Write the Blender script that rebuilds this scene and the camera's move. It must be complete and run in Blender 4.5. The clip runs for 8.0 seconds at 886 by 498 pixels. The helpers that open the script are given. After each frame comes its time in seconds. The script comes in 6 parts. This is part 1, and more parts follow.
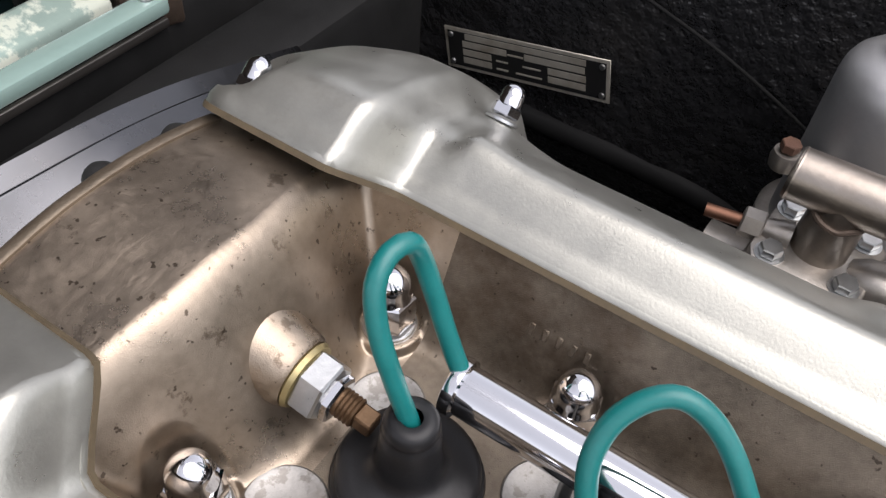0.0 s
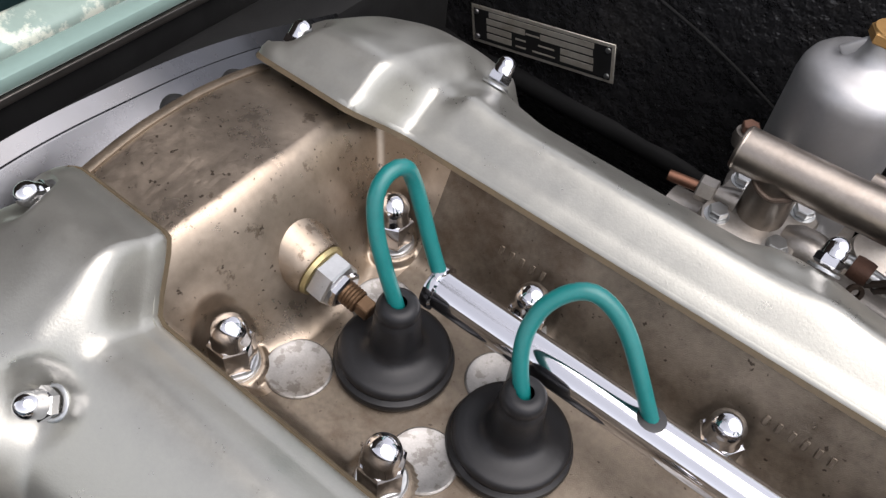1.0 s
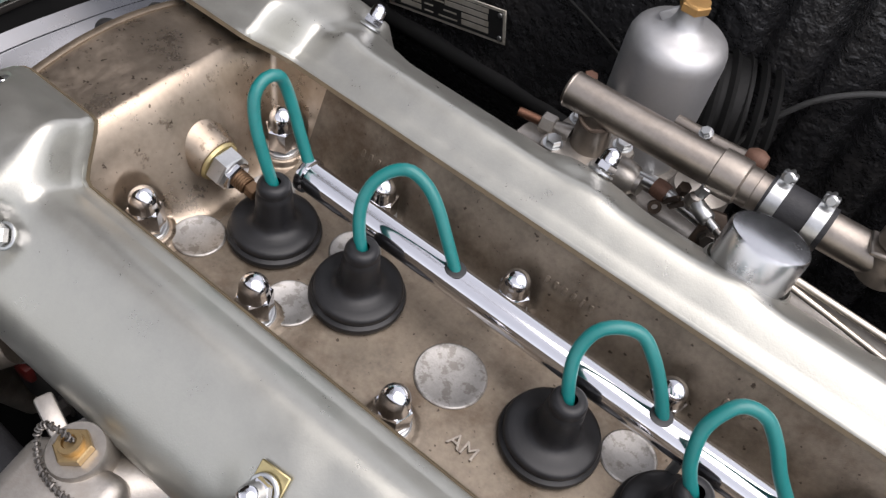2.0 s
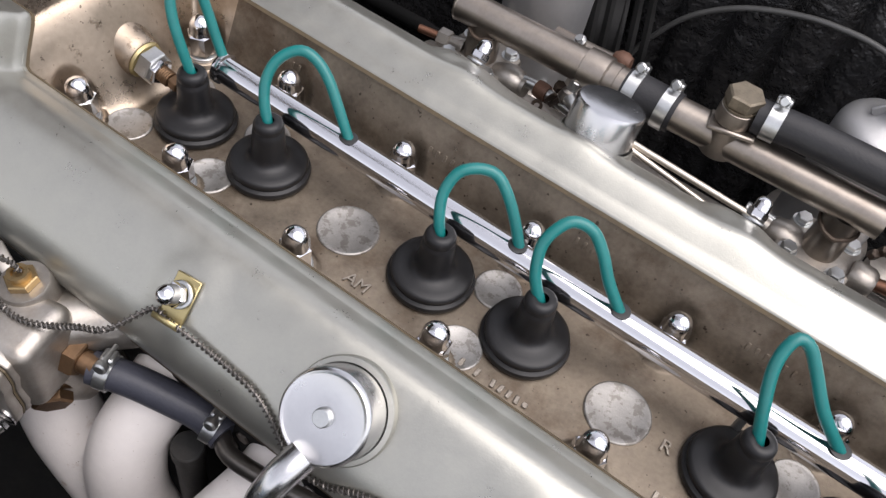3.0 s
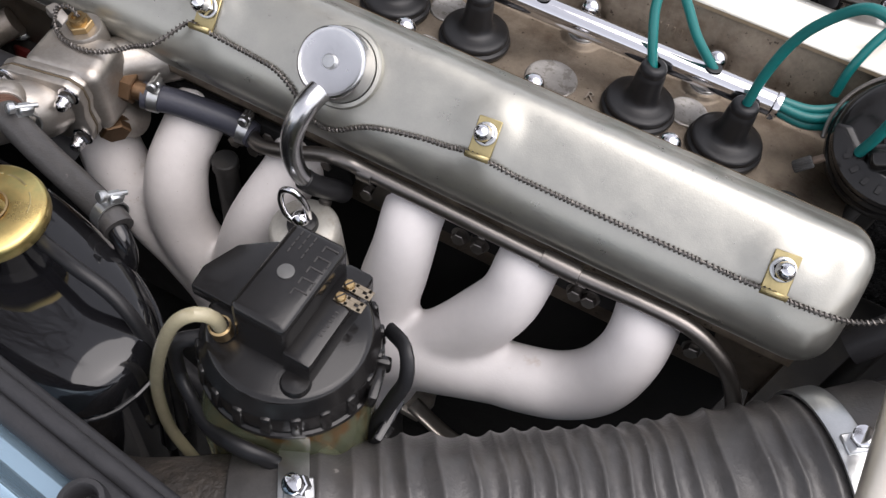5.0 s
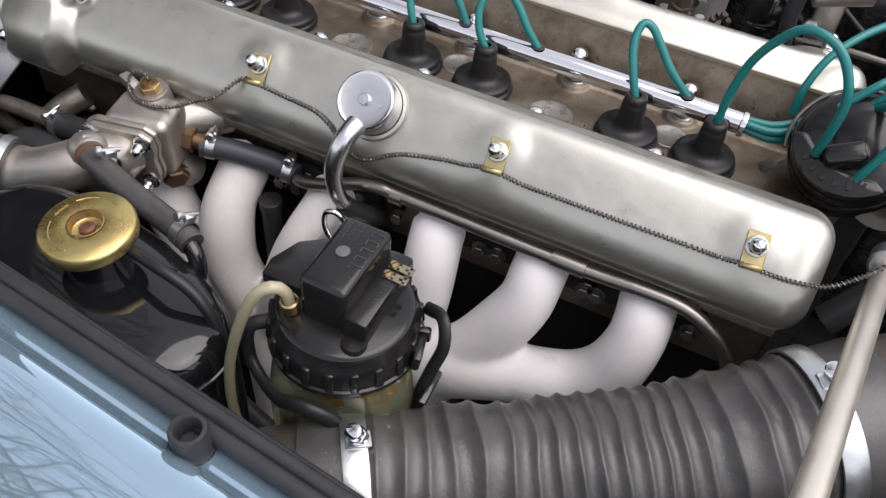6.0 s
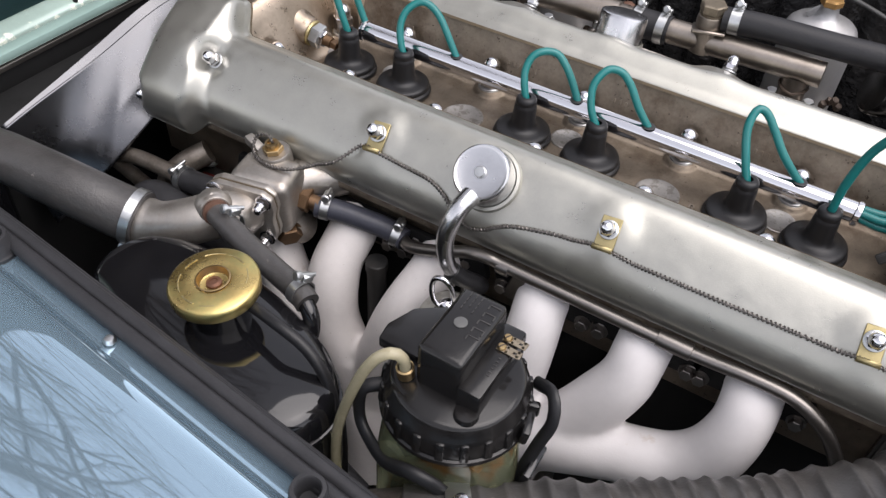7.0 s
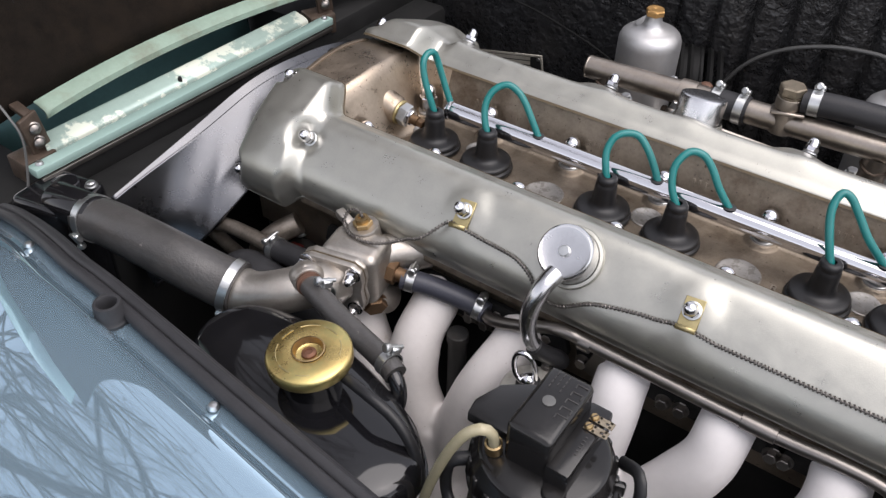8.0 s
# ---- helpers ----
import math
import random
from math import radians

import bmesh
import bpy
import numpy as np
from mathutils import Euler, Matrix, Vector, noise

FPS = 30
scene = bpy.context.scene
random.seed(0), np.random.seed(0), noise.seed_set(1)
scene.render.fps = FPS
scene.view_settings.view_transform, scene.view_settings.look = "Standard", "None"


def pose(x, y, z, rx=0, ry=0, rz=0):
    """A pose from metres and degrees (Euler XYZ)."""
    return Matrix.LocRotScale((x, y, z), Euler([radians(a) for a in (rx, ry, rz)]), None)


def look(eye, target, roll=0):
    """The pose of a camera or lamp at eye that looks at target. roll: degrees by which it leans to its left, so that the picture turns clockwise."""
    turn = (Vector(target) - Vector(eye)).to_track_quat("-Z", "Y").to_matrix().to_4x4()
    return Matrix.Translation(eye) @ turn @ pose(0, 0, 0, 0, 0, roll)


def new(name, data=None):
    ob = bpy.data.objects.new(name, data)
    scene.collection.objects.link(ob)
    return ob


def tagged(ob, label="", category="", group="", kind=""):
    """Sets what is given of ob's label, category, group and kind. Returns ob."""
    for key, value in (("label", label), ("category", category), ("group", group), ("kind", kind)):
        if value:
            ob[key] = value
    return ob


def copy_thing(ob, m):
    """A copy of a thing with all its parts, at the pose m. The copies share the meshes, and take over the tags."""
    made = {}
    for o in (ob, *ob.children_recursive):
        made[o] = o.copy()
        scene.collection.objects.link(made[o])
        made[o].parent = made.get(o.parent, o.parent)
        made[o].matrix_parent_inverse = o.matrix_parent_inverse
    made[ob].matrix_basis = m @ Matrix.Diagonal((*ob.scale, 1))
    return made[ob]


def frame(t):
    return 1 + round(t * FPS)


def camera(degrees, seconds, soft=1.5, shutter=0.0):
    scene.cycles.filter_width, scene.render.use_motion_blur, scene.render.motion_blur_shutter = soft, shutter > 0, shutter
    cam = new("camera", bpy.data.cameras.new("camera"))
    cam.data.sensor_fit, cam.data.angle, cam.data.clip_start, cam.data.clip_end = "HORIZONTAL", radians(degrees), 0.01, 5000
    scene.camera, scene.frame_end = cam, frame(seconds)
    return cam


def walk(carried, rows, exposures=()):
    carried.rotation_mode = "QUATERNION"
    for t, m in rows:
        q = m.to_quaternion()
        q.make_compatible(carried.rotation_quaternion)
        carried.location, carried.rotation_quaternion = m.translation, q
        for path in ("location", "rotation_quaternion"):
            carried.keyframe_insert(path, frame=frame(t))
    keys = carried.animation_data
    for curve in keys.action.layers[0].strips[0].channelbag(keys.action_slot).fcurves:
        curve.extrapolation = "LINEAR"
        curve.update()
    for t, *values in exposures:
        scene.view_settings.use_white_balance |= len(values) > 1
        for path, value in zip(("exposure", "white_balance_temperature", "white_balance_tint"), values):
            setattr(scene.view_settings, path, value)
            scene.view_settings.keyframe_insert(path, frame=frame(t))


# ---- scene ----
cam = camera(56.6, 8.0, 1.4)
PATH = [
    (0, (0.074, -0.122, 0.292), (-0.582, 1.045, -1.194), 5.7),
    (0.5, (0.094, -0.148, 0.315), (-0.597, 0.96, -1.2), 6.3),
    (1, (0.129, -0.174, 0.344), (-0.559, 0.918, -1.184), 7.8),
    (1.5, (0.184, -0.202, 0.37), (-0.471, 0.903, -1.163), 10.4),
    (1.7, (0.207, -0.216, 0.387), (-0.421, 0.898, -1.151), 11.7),
    (2.8, (0.326, -0.281, 0.433), (-0.197, 0.873, -1.115), 14.5),
    (3, (0.346, -0.3, 0.431), (-0.168, 0.866, -1.111), 14.4),
    (3.5, (0.39, -0.338, 0.436), (-0.055, 0.819, -1.134), 14.9),
    (4, (0.425, -0.389, 0.426), (0.04, 0.743, -1.177), 14.4),
    (4.5, (0.441, -0.442, 0.426), (0.087, 0.645, -1.215), 12.8),
    (4.7, (0.447, -0.464, 0.434), (0.09, 0.612, -1.213), 12.1),
    (5.8, (0.497, -0.59, 0.468), (0.033, 0.644, -1.037), 6.4),
    (6, (0.497, -0.608, 0.474), (0.012, 0.648, -1.004), 6.0),
    (6.5, (0.489, -0.62, 0.487), (-0.076, 0.654, -0.947), 5.2),
    (7, (0.468, -0.624, 0.489), (-0.214, 0.637, -0.905), 4.1),
    (7.5, (0.455, -0.633, 0.502), (-0.34, 0.613, -0.845), 2.3),
    (8, (0.455, -0.643, 0.513), (-0.409, 0.619, -0.777), 1.3),
]
walk(cam, [(t, look(eye, target, roll)) for t, eye, target, roll in PATH])

# ---------------------------------------------------------------- light
world = bpy.data.worlds.new("sky")
scene.world = world
world.use_nodes = True
wn, wl = world.node_tree.nodes, world.node_tree.links
sky = wn.new("ShaderNodeTexSky")
sky.sky_type, sky.sun_disc = "NISHITA", False
SUN_ELEV, SUN_AZ = radians(66), radians(88)
sky.sun_elevation, sky.sun_rotation = SUN_ELEV, SUN_AZ
hsv = wn.new("ShaderNodeHueSaturation")
hsv.inputs["Saturation"].default_value = 0.24
wl.new(sky.outputs[0], hsv.inputs["Color"])
tone = wn.new("ShaderNodeMix")
tone.data_type, tone.blend_type, tone.inputs["Factor"].default_value = "RGBA", "MULTIPLY", 1.0
tone.inputs["B"].default_value = (1.03, 0.985, 1.0, 1)          # thin overcast, slightly warm
wl.new(hsv.outputs[0], tone.inputs["A"])
wl.new(tone.outputs["Result"], wn["Background"].inputs[0])
wn["Background"].inputs[1].default_value = 0.15
sun = bpy.data.lights.new("sun", "SUN")
sun.energy, sun.angle, sun.color = 1.7, radians(66), (1.0, 0.935, 0.92)
sun_ob = new("sun", sun)
sun_dir = Vector((math.sin(SUN_AZ) * math.cos(SUN_ELEV), math.cos(SUN_AZ) * math.cos(SUN_ELEV), math.sin(SUN_ELEV)))
sun_ob.matrix_world = look(sun_dir * 5, (0, 0, 0))
scene.view_settings.exposure = 1.06


# ---------------------------------------------------------------- materials
def mat(name, color, rough=0.5, metal=0.0, vary=0.12, scale=30.0, bump=0.0, bump_scale=200.0, stain=None, stain_amount=0.0,
        stain_scale=12.0, stain_from=0.48, coat=0.0, rough_vary=0.1, spec=0.5, bump_dist=0.001, clear=0.0, speck=None, speck_scale=300.0, speck_from=0.66):
    """Colour with grain at a fine and a coarse scale, an optional stain colour, and fine relief."""
    m = bpy.data.materials.new(name)
    m.use_nodes = True
    n, l = m.node_tree.nodes, m.node_tree.links
    b = n["Principled BSDF"]
    b.inputs["Roughness"].default_value, b.inputs["Metallic"].default_value = rough, metal
    b.inputs["Coat Weight"].default_value, b.inputs["Specular IOR Level"].default_value = coat, spec
    b.inputs["Transmission Weight"].default_value = clear
    co = n.new("ShaderNodeTexCoord")

    def noise_node(sc, detail=4.0, rgh=0.6):
        k = n.new("ShaderNodeTexNoise")
        k.inputs["Scale"].default_value, k.inputs["Detail"].default_value, k.inputs["Roughness"].default_value = sc, detail, rgh
        l.new(co.outputs["Object"], k.inputs["Vector"])
        return k

    coarse, fine = noise_node(scale), noise_node(scale * 9, 3.0)
    mixn = n.new("ShaderNodeMath")
    mixn.operation = "ADD"
    half = n.new("ShaderNodeMath")
    half.operation, half.inputs[1].default_value = "MULTIPLY", 0.5
    l.new(fine.outputs["Fac"], half.inputs[0])
    l.new(coarse.outputs["Fac"], mixn.inputs[0])
    l.new(half.outputs[0], mixn.inputs[1])
    ramp = n.new("ShaderNodeMapRange")
    ramp.inputs["From Min"].default_value, ramp.inputs["From Max"].default_value = 0.45, 1.05
    ramp.inputs["To Min"].default_value, ramp.inputs["To Max"].default_value = 1 - vary, 1 + vary
    l.new(mixn.outputs[0], ramp.inputs["Value"])
    tint = n.new("ShaderNodeMix")
    tint.data_type, tint.blend_type, tint.inputs["Factor"].default_value = "RGBA", "MULTIPLY", 1.0
    tint.inputs["A"].default_value = (*color, 1)
    l.new(ramp.outputs[0], tint.inputs["B"])
    out = tint.outputs["Result"]
    if stain:
        sn = noise_node(stain_scale, 8.0, 0.68)
        sr = n.new("ShaderNodeMapRange")
        sr.inputs["From Min"].default_value, sr.inputs["From Max"].default_value = stain_from, stain_from + 0.2 if stain_from < 0.5 else stain_from + 0.05
        sr.inputs["To Max"].default_value = stain_amount
        l.new(sn.outputs["Fac"], sr.inputs["Value"])
        sm = n.new("ShaderNodeMix")
        sm.data_type = "RGBA"
        sm.inputs["B"].default_value = (*stain, 1)
        l.new(sr.outputs[0], sm.inputs["Factor"])
        l.new(out, sm.inputs["A"])
        out = sm.outputs["Result"]
    if speck:
        kn = noise_node(speck_scale, 2.0, 0.5)
        kr = n.new("ShaderNodeMapRange")
        kr.inputs["From Min"].default_value, kr.inputs["From Max"].default_value = speck_from, speck_from + 0.05
        kr.inputs["To Max"].default_value = 0.8
        l.new(kn.outputs["Fac"], kr.inputs["Value"])
        km = n.new("ShaderNodeMix")
        km.data_type = "RGBA"
        km.inputs["B"].default_value = (*speck, 1)
        l.new(kr.outputs[0], km.inputs["Factor"])
        l.new(out, km.inputs["A"])
        out = km.outputs["Result"]
    l.new(out, b.inputs["Base Color"])
    rr = n.new("ShaderNodeMapRange")
    rr.inputs["From Min"].default_value, rr.inputs["From Max"].default_value = 0.45, 1.05
    rr.inputs["To Min"].default_value, rr.inputs["To Max"].default_value = max(0.02, rough * (1 - rough_vary)), min(1, rough * (1 + rough_vary * 2))
    l.new(mixn.outputs[0], rr.inputs["Value"])
    l.new(rr.outputs[0], b.inputs["Roughness"])
    if bump:
        bn = noise_node(bump_scale, 3.0)
        bp = n.new("ShaderNodeBump")
        bp.inputs["Strength"].default_value, bp.inputs["Distance"].default_value = bump, bump_dist
        l.new(bn.outputs["Fac"], bp.inputs["Height"])
        l.new(bp.outputs[0], b.inputs["Normal"])
    return m


COVER = mat("satin_silver_paint", (0.375, 0.37, 0.335), 0.31, 0.82, 0.07, 60, 0.09, 900, (0.355, 0.35, 0.31), 0.35, 9, rough_vary=0.20)
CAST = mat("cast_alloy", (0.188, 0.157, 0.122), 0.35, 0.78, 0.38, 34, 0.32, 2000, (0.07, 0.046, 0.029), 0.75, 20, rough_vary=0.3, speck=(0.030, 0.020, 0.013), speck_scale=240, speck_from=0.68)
# cast alloy made lighter: highlights on the raised letters put into the colour
CASTHIGH = mat("highlighted_cast_alloy", (0.27, 0.24, 0.205), 0.36, 0.8, 0.25, 90, 0.4, 900)
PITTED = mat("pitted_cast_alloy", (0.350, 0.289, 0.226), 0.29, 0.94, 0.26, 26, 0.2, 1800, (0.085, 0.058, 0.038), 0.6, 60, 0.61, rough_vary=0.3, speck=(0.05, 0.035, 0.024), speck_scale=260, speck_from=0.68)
CAST_GREY = mat("bare_cast_alloy", (0.37, 0.345, 0.315), 0.36, 0.85, 0.18, 40, 0.12, 900, (0.25, 0.2, 0.15), 0.4, 30)
RIM = mat("oily_gasket_rim", (0.13, 0.103, 0.075), 0.42, 0.55, 0.25, 60, 0.3, 500)
GASKET = mat("gasket", (0.075, 0.055, 0.03), 0.7, 0, 0.3, 80)
DISC = mat("core_plug_steel", (0.31, 0.30, 0.285), 0.42, 0.8, 0.2, 90, 0.15, 700, (0.13, 0.113, 0.095), 0.55, 130, 0.52)
CHROME = mat("chrome", (0.66, 0.66, 0.68), 0.07, 1.0, 0.02, 20, rough_vary=0.2)
POLISHED = mat("polished_alloy", (0.55, 0.55, 0.56), 0.24, 1.0, 0.06, 50, 0.03, 150)
SHEET = mat("polished_sheet", (0.105, 0.107, 0.114), 0.23, 1.0, 0.10, 12, 0.05, 40, (0.10, 0.098, 0.096), 0.5, 9, rough_vary=0.3)
RUBBER = mat("black_rubber", (0.012, 0.012, 0.013), 0.36, 0, 0.2, 60, 0.1, 300, spec=0.3)
HOSE = mat("hose_rubber", (0.022, 0.022, 0.024), 0.45, 0, 0.2, 50, 0.25, 500, spec=0.3)
HEATHOSE = mat("blue_black_rubber", (0.040, 0.042, 0.055), 0.4, 0, 0.2, 40, 0.2, 500, spec=0.4)
GREYCABLE = mat("grey_sheath", (0.07, 0.07, 0.068), 0.4, 0, 0.15, 40)
DUSTY = mat("dusty_rubber", (0.044, 0.042, 0.041), 0.34, 0, 0.35, 18, 0.35, 400, (0.072, 0.064, 0.057), 0.45, 16, spec=0.5, speck=(0.16, 0.15, 0.14), speck_scale=170, speck_from=0.74)
CRINKLE = mat("crinkled_fabric", (0.035, 0.030, 0.026), 0.5, 0, 0.4, 30, 0.9, 120, (0.10, 0.08, 0.065), 0.5, 40, bump_dist=0.003)
PLASTIC = mat("black_plastic", (0.008, 0.0075, 0.0075), 0.15, 0, 0.3, 40, 0.05, 500, (0.020, 0.018, 0.016), 0.25, 22, spec=0.38, rough_vary=0.4)
LEAD = mat("green_lead", (0.005, 0.13, 0.125), 0.35, 0, 0.12, 60, 0.05, 300)
CERAMIC = mat("ceramic_coating", (0.72, 0.695, 0.695), 0.6, 0, 0.05, 14, 0.12, 500, (0.40, 0.27, 0.17), 0.30, 11, 0.68)
STEEL = mat("steel_pipe", (0.205, 0.190, 0.176), 0.32, 0.95, 0.12, 40, 0.1, 300)
STAINEDCERAMIC = mat("stained_ceramic_coating", (0.70, 0.665, 0.65), 0.6, 0, 0.08, 14, 0.12, 500, (0.36, 0.25, 0.16), 0.55, 13, 0.615, speck=(0.30, 0.24, 0.18), speck_scale=420, speck_from=0.72)
SPRINGSTEEL = mat("dull_spring_steel", (0.15, 0.14, 0.13), 0.4, 0.9, 0.15, 60)
ZINC = mat("zinc_plate", (0.50, 0.51, 0.51), 0.3, 0.95, 0.12, 90, 0.1, 400)
NICKEL = mat("nickel_pipe", (0.315, 0.28, 0.245), 0.36, 0.95, 0.15, 35, 0.12, 300, (0.17, 0.13, 0.10), 0.35, 25)
SATINROD = mat("satin_nickel_rod", (0.62, 0.57, 0.50), 0.36, 0.9, 0.06, 30, 0.06, 500)
DASHPOT = mat("spun_alloy", (0.43, 0.43, 0.435), 0.50, 0.85, 0.12, 25, 0.10, 300, (0.36, 0.34, 0.32), 0.4, 12)
FLATBRASS = mat("dull_orange_brass", (0.52, 0.31, 0.12), 0.42, 0.75, 0.1, 60, 0.1, 400)
BRASS = mat("brass", (0.40, 0.29, 0.15), 0.34, 1.0, 0.12, 60, 0.1, 400)
OLDBRASS = mat("tarnished_brass", (0.17, 0.105, 0.06), 0.42, 0.85, 0.25, 80, 0.15, 400)
PLATED = mat("tarnished_plate", (0.24, 0.205, 0.155), 0.42, 0.85, 0.2, 90, 0.1, 400, (0.10, 0.075, 0.05), 0.5, 140)
CAD = mat("cadmium_yellow_plate", (0.42, 0.35, 0.18), 0.35, 0.85, 0.1, 70, 0.1, 300)
CAPGOLD = mat("gold_passivated_cap", (0.52, 0.39, 0.155), 0.27, 0.92, 0.22, 30, 0.08, 300, (0.36, 0.37, 0.16), 0.7, 26, rough_vary=0.25)
RUSTY = mat("rusty_steel", (0.105, 0.054, 0.036), 0.6, 0.35, 0.35, 90, 0.3, 500)
COPPER = mat("copper", (0.17, 0.085, 0.055), 0.45, 0.8, 0.25, 80)
BLACK = mat("black_paint", (0.006, 0.006, 0.007), 0.06, 0, 0.3, 25, 0.02, 60, (0.03, 0.028, 0.025), 0.12, 20)
SATIN = mat("satin_black", (0.02, 0.02, 0.02), 0.45, 0, 0.3, 25, 0.2, 300, (0.06, 0.05, 0.04), 0.3, 14, spec=0.3)
UNDERSEAL = mat("black_underseal", (0.017, 0.017, 0.018), 0.26, 0, 0.3, 15, 1.0, 70, (0.036, 0.033, 0.030), 0.35, 12, bump_dist=0.006)
WINGBLUE = mat("pale_blue_paint", (0.30, 0.425, 0.52), 0.03, 0.72, 0.02, 20, coat=1.0, rough_vary=0.0)
GREENPAINT = mat("pale_green_paint", (0.24, 0.34, 0.31), 0.2, 0.1, 0.06, 20, coat=0.6)
SHEETGREEN = mat("worn_green_paint", (0.30, 0.39, 0.35), 0.3, 0.05, 0.12, 20, stain=(0.66, 0.70, 0.60), stain_amount=0.95, stain_scale=26, stain_from=0.50, coat=0.2)
BONNETLINER = mat("bonnet_underside", (0.0085, 0.0066, 0.0052), 0.9, 0, 0.45, 60, 0.8, 420, (0.022, 0.015, 0.010), 0.5, 9, spec=0.08)
GREASY = mat("greasy_steel", (0.075, 0.055, 0.042), 0.45, 0.5, 0.35, 60, 0.3, 400)
# darker than the body green: shade under the bonnet put into the colour
SHADEGREEN = mat("shaded_teal_paint", (0.10, 0.19, 0.195), 0.45, 0, 0.2, 14, 0.1, 200)
PALEGREEN = mat("flat_pale_green_paint", (0.19, 0.255, 0.205), 0.55, 0, 0.15, 22, 0.1, 300, (0.13, 0.125, 0.085), 0.5, 30, spec=0.3)
CANPAINT = mat("grubby_silver_paint", (0.42, 0.41, 0.375), 0.42, 0.5, 0.14, 45, 0.15, 400, (0.20, 0.16, 0.11), 0.5, 60)
GRIMYPIPE = mat("grimy_steel_pipe", (0.30, 0.262, 0.222), 0.38, 0.75, 0.3, 40, 0.1, 500, (0.10, 0.075, 0.055), 0.6, 30)
WORNPLASTIC = mat("scuffed_black_plastic", (0.030, 0.028, 0.027), 0.30, 0, 0.4, 90, 0.1, 500)
GROUND = mat("ground", (0.17, 0.16, 0.15), 0.85, 0, 0.25, 3, 0.4, 60)
BOTTLE = mat("old_clear_plastic", (0.36, 0.40, 0.25), 0.06, 0, 0.3, 14, 0.04, 60, (0.50, 0.21, 0.045), 0.85, 15, 0.57, clear=0.88)
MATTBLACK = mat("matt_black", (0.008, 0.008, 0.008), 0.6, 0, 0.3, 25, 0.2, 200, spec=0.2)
TUBING = mat("yellowed_tubing", (0.40, 0.36, 0.24), 0.22, 0, 0.15, 40, clear=0.3)
RED = mat("red_paint", (0.10, 0.012, 0.010), 0.4, 0, 0.2, 40)
PLATE = mat("etched_plate", (0.55, 0.52, 0.45), 0.4, 0.6, 0.12, 60, stain=(0.3, 0.24, 0.16), stain_amount=0.5, stain_scale=40)
INK = mat("black_enamel", (0.012, 0.012, 0.012), 0.4, 0, 0.2, 60)


# ---------------------------------------------------------------- mesh helpers
def part(name, bm, material, parent=None, label="", smooth=True, auto=40):
    me = bpy.data.meshes.new(name)
    bmesh.ops.recalc_face_normals(bm, faces=bm.faces)
    for f in bm.faces:
        f.smooth = smooth
    if smooth and auto:
        lim = radians(auto)
        for e in bm.edges:
            if len(e.link_faces) == 2 and e.calc_face_angle(0) > lim:
                e.smooth = False
    bm.to_mesh(me)
    bm.free()
    me.materials.append(material)
    ob = new(name, me)
    if parent is not None:
        ob.parent = parent
    if label:
        tagged(ob, label)
    return ob


def thing(name, m, label, category, group="", kind=""):
    ob = new(name)
    ob.empty_display_size = 0.01
    ob.matrix_world = m if isinstance(m, Matrix) else Matrix.Translation(m)
    return tagged(ob, label, category, group, kind)


def axis_pose(p, d):
    """A pose at p whose z points along d."""
    return Matrix.Translation(p) @ Vector(d).to_track_quat("Z", "Y").to_matrix().to_4x4()


def put(bm, m):
    bmesh.ops.transform(bm, matrix=m, verts=bm.verts)
    return bm


def join(*bms):
    out = bmesh.new()
    for b in bms:
        me = bpy.data.meshes.new("joined")
        b.to_mesh(me)
        b.free()
        out.from_mesh(me)
        bpy.data.meshes.remove(me)
    return out


def grid_bm(rows, closed_u=False, closed_v=False, cap=False):
    """A skin over rows of points."""
    bm = bmesh.new()
    vs = [[bm.verts.new(p) for p in r] for r in rows]
    nu, nv = len(rows), len(rows[0])
    for i in range(nu if closed_u else nu - 1):
        for j in range(nv if closed_v else nv - 1):
            a, b, c, d = vs[i][j], vs[(i + 1) % nu][j], vs[(i + 1) % nu][(j + 1) % nv], vs[i][(j + 1) % nv]
            bm.faces.new((a, b, c, d))
    if cap:
        bm.faces.new(vs[0])
        bm.faces.new(vs[-1][::-1])
    return bm


def lathe(profile, segs=32, flute=0, depth=0.0):
    """Turns (radius, z) points about z; the ends close when their radius is 0."""
    rows = []
    for r, z in profile:
        row = []
        for k in range(segs):
            a = 2 * math.pi * k / segs
            rr = max(r, 1e-5) * (1 - depth * (0.5 + 0.5 * math.cos(flute * a)) if flute else 1)
            row.append((rr * math.cos(a), rr * math.sin(a), z))
        rows.append(row)
    return grid_bm(rows, closed_v=True)


def prism(n, r, z0, z1, chamfer=0.0, turn=0.0):
    prof = [(r - chamfer, z0), (r, z0 + chamfer), (r, z1 - chamfer), (r - chamfer, z1)] if chamfer else [(r, z0), (r, z1)]
    rows = [[(q * math.cos(2 * math.pi * k / n + turn), q * math.sin(2 * math.pi * k / n + turn), z) for k in range(n)] for q, z in prof]
    return grid_bm(rows, closed_v=True, cap=True)


def spline(pts, step=0.004):
    """Even points along a smooth curve through pts."""
    p = [Vector(q) for q in pts]
    p = [p[0] * 2 - p[1]] + p + [p[-1] * 2 - p[-2]]
    out = []
    for a, b, c, d in zip(p, p[1:], p[2:], p[3:]):
        n = max(2, int((c - b).length / step))
        for k in range(n):
            t = k / n
            out.append(0.5 * ((2 * b) + (c - a) * t + (2 * a - 5 * b + 4 * c - d) * t * t + (3 * b - a - 3 * c + d) * t ** 3))
    return out + [p[-2]]


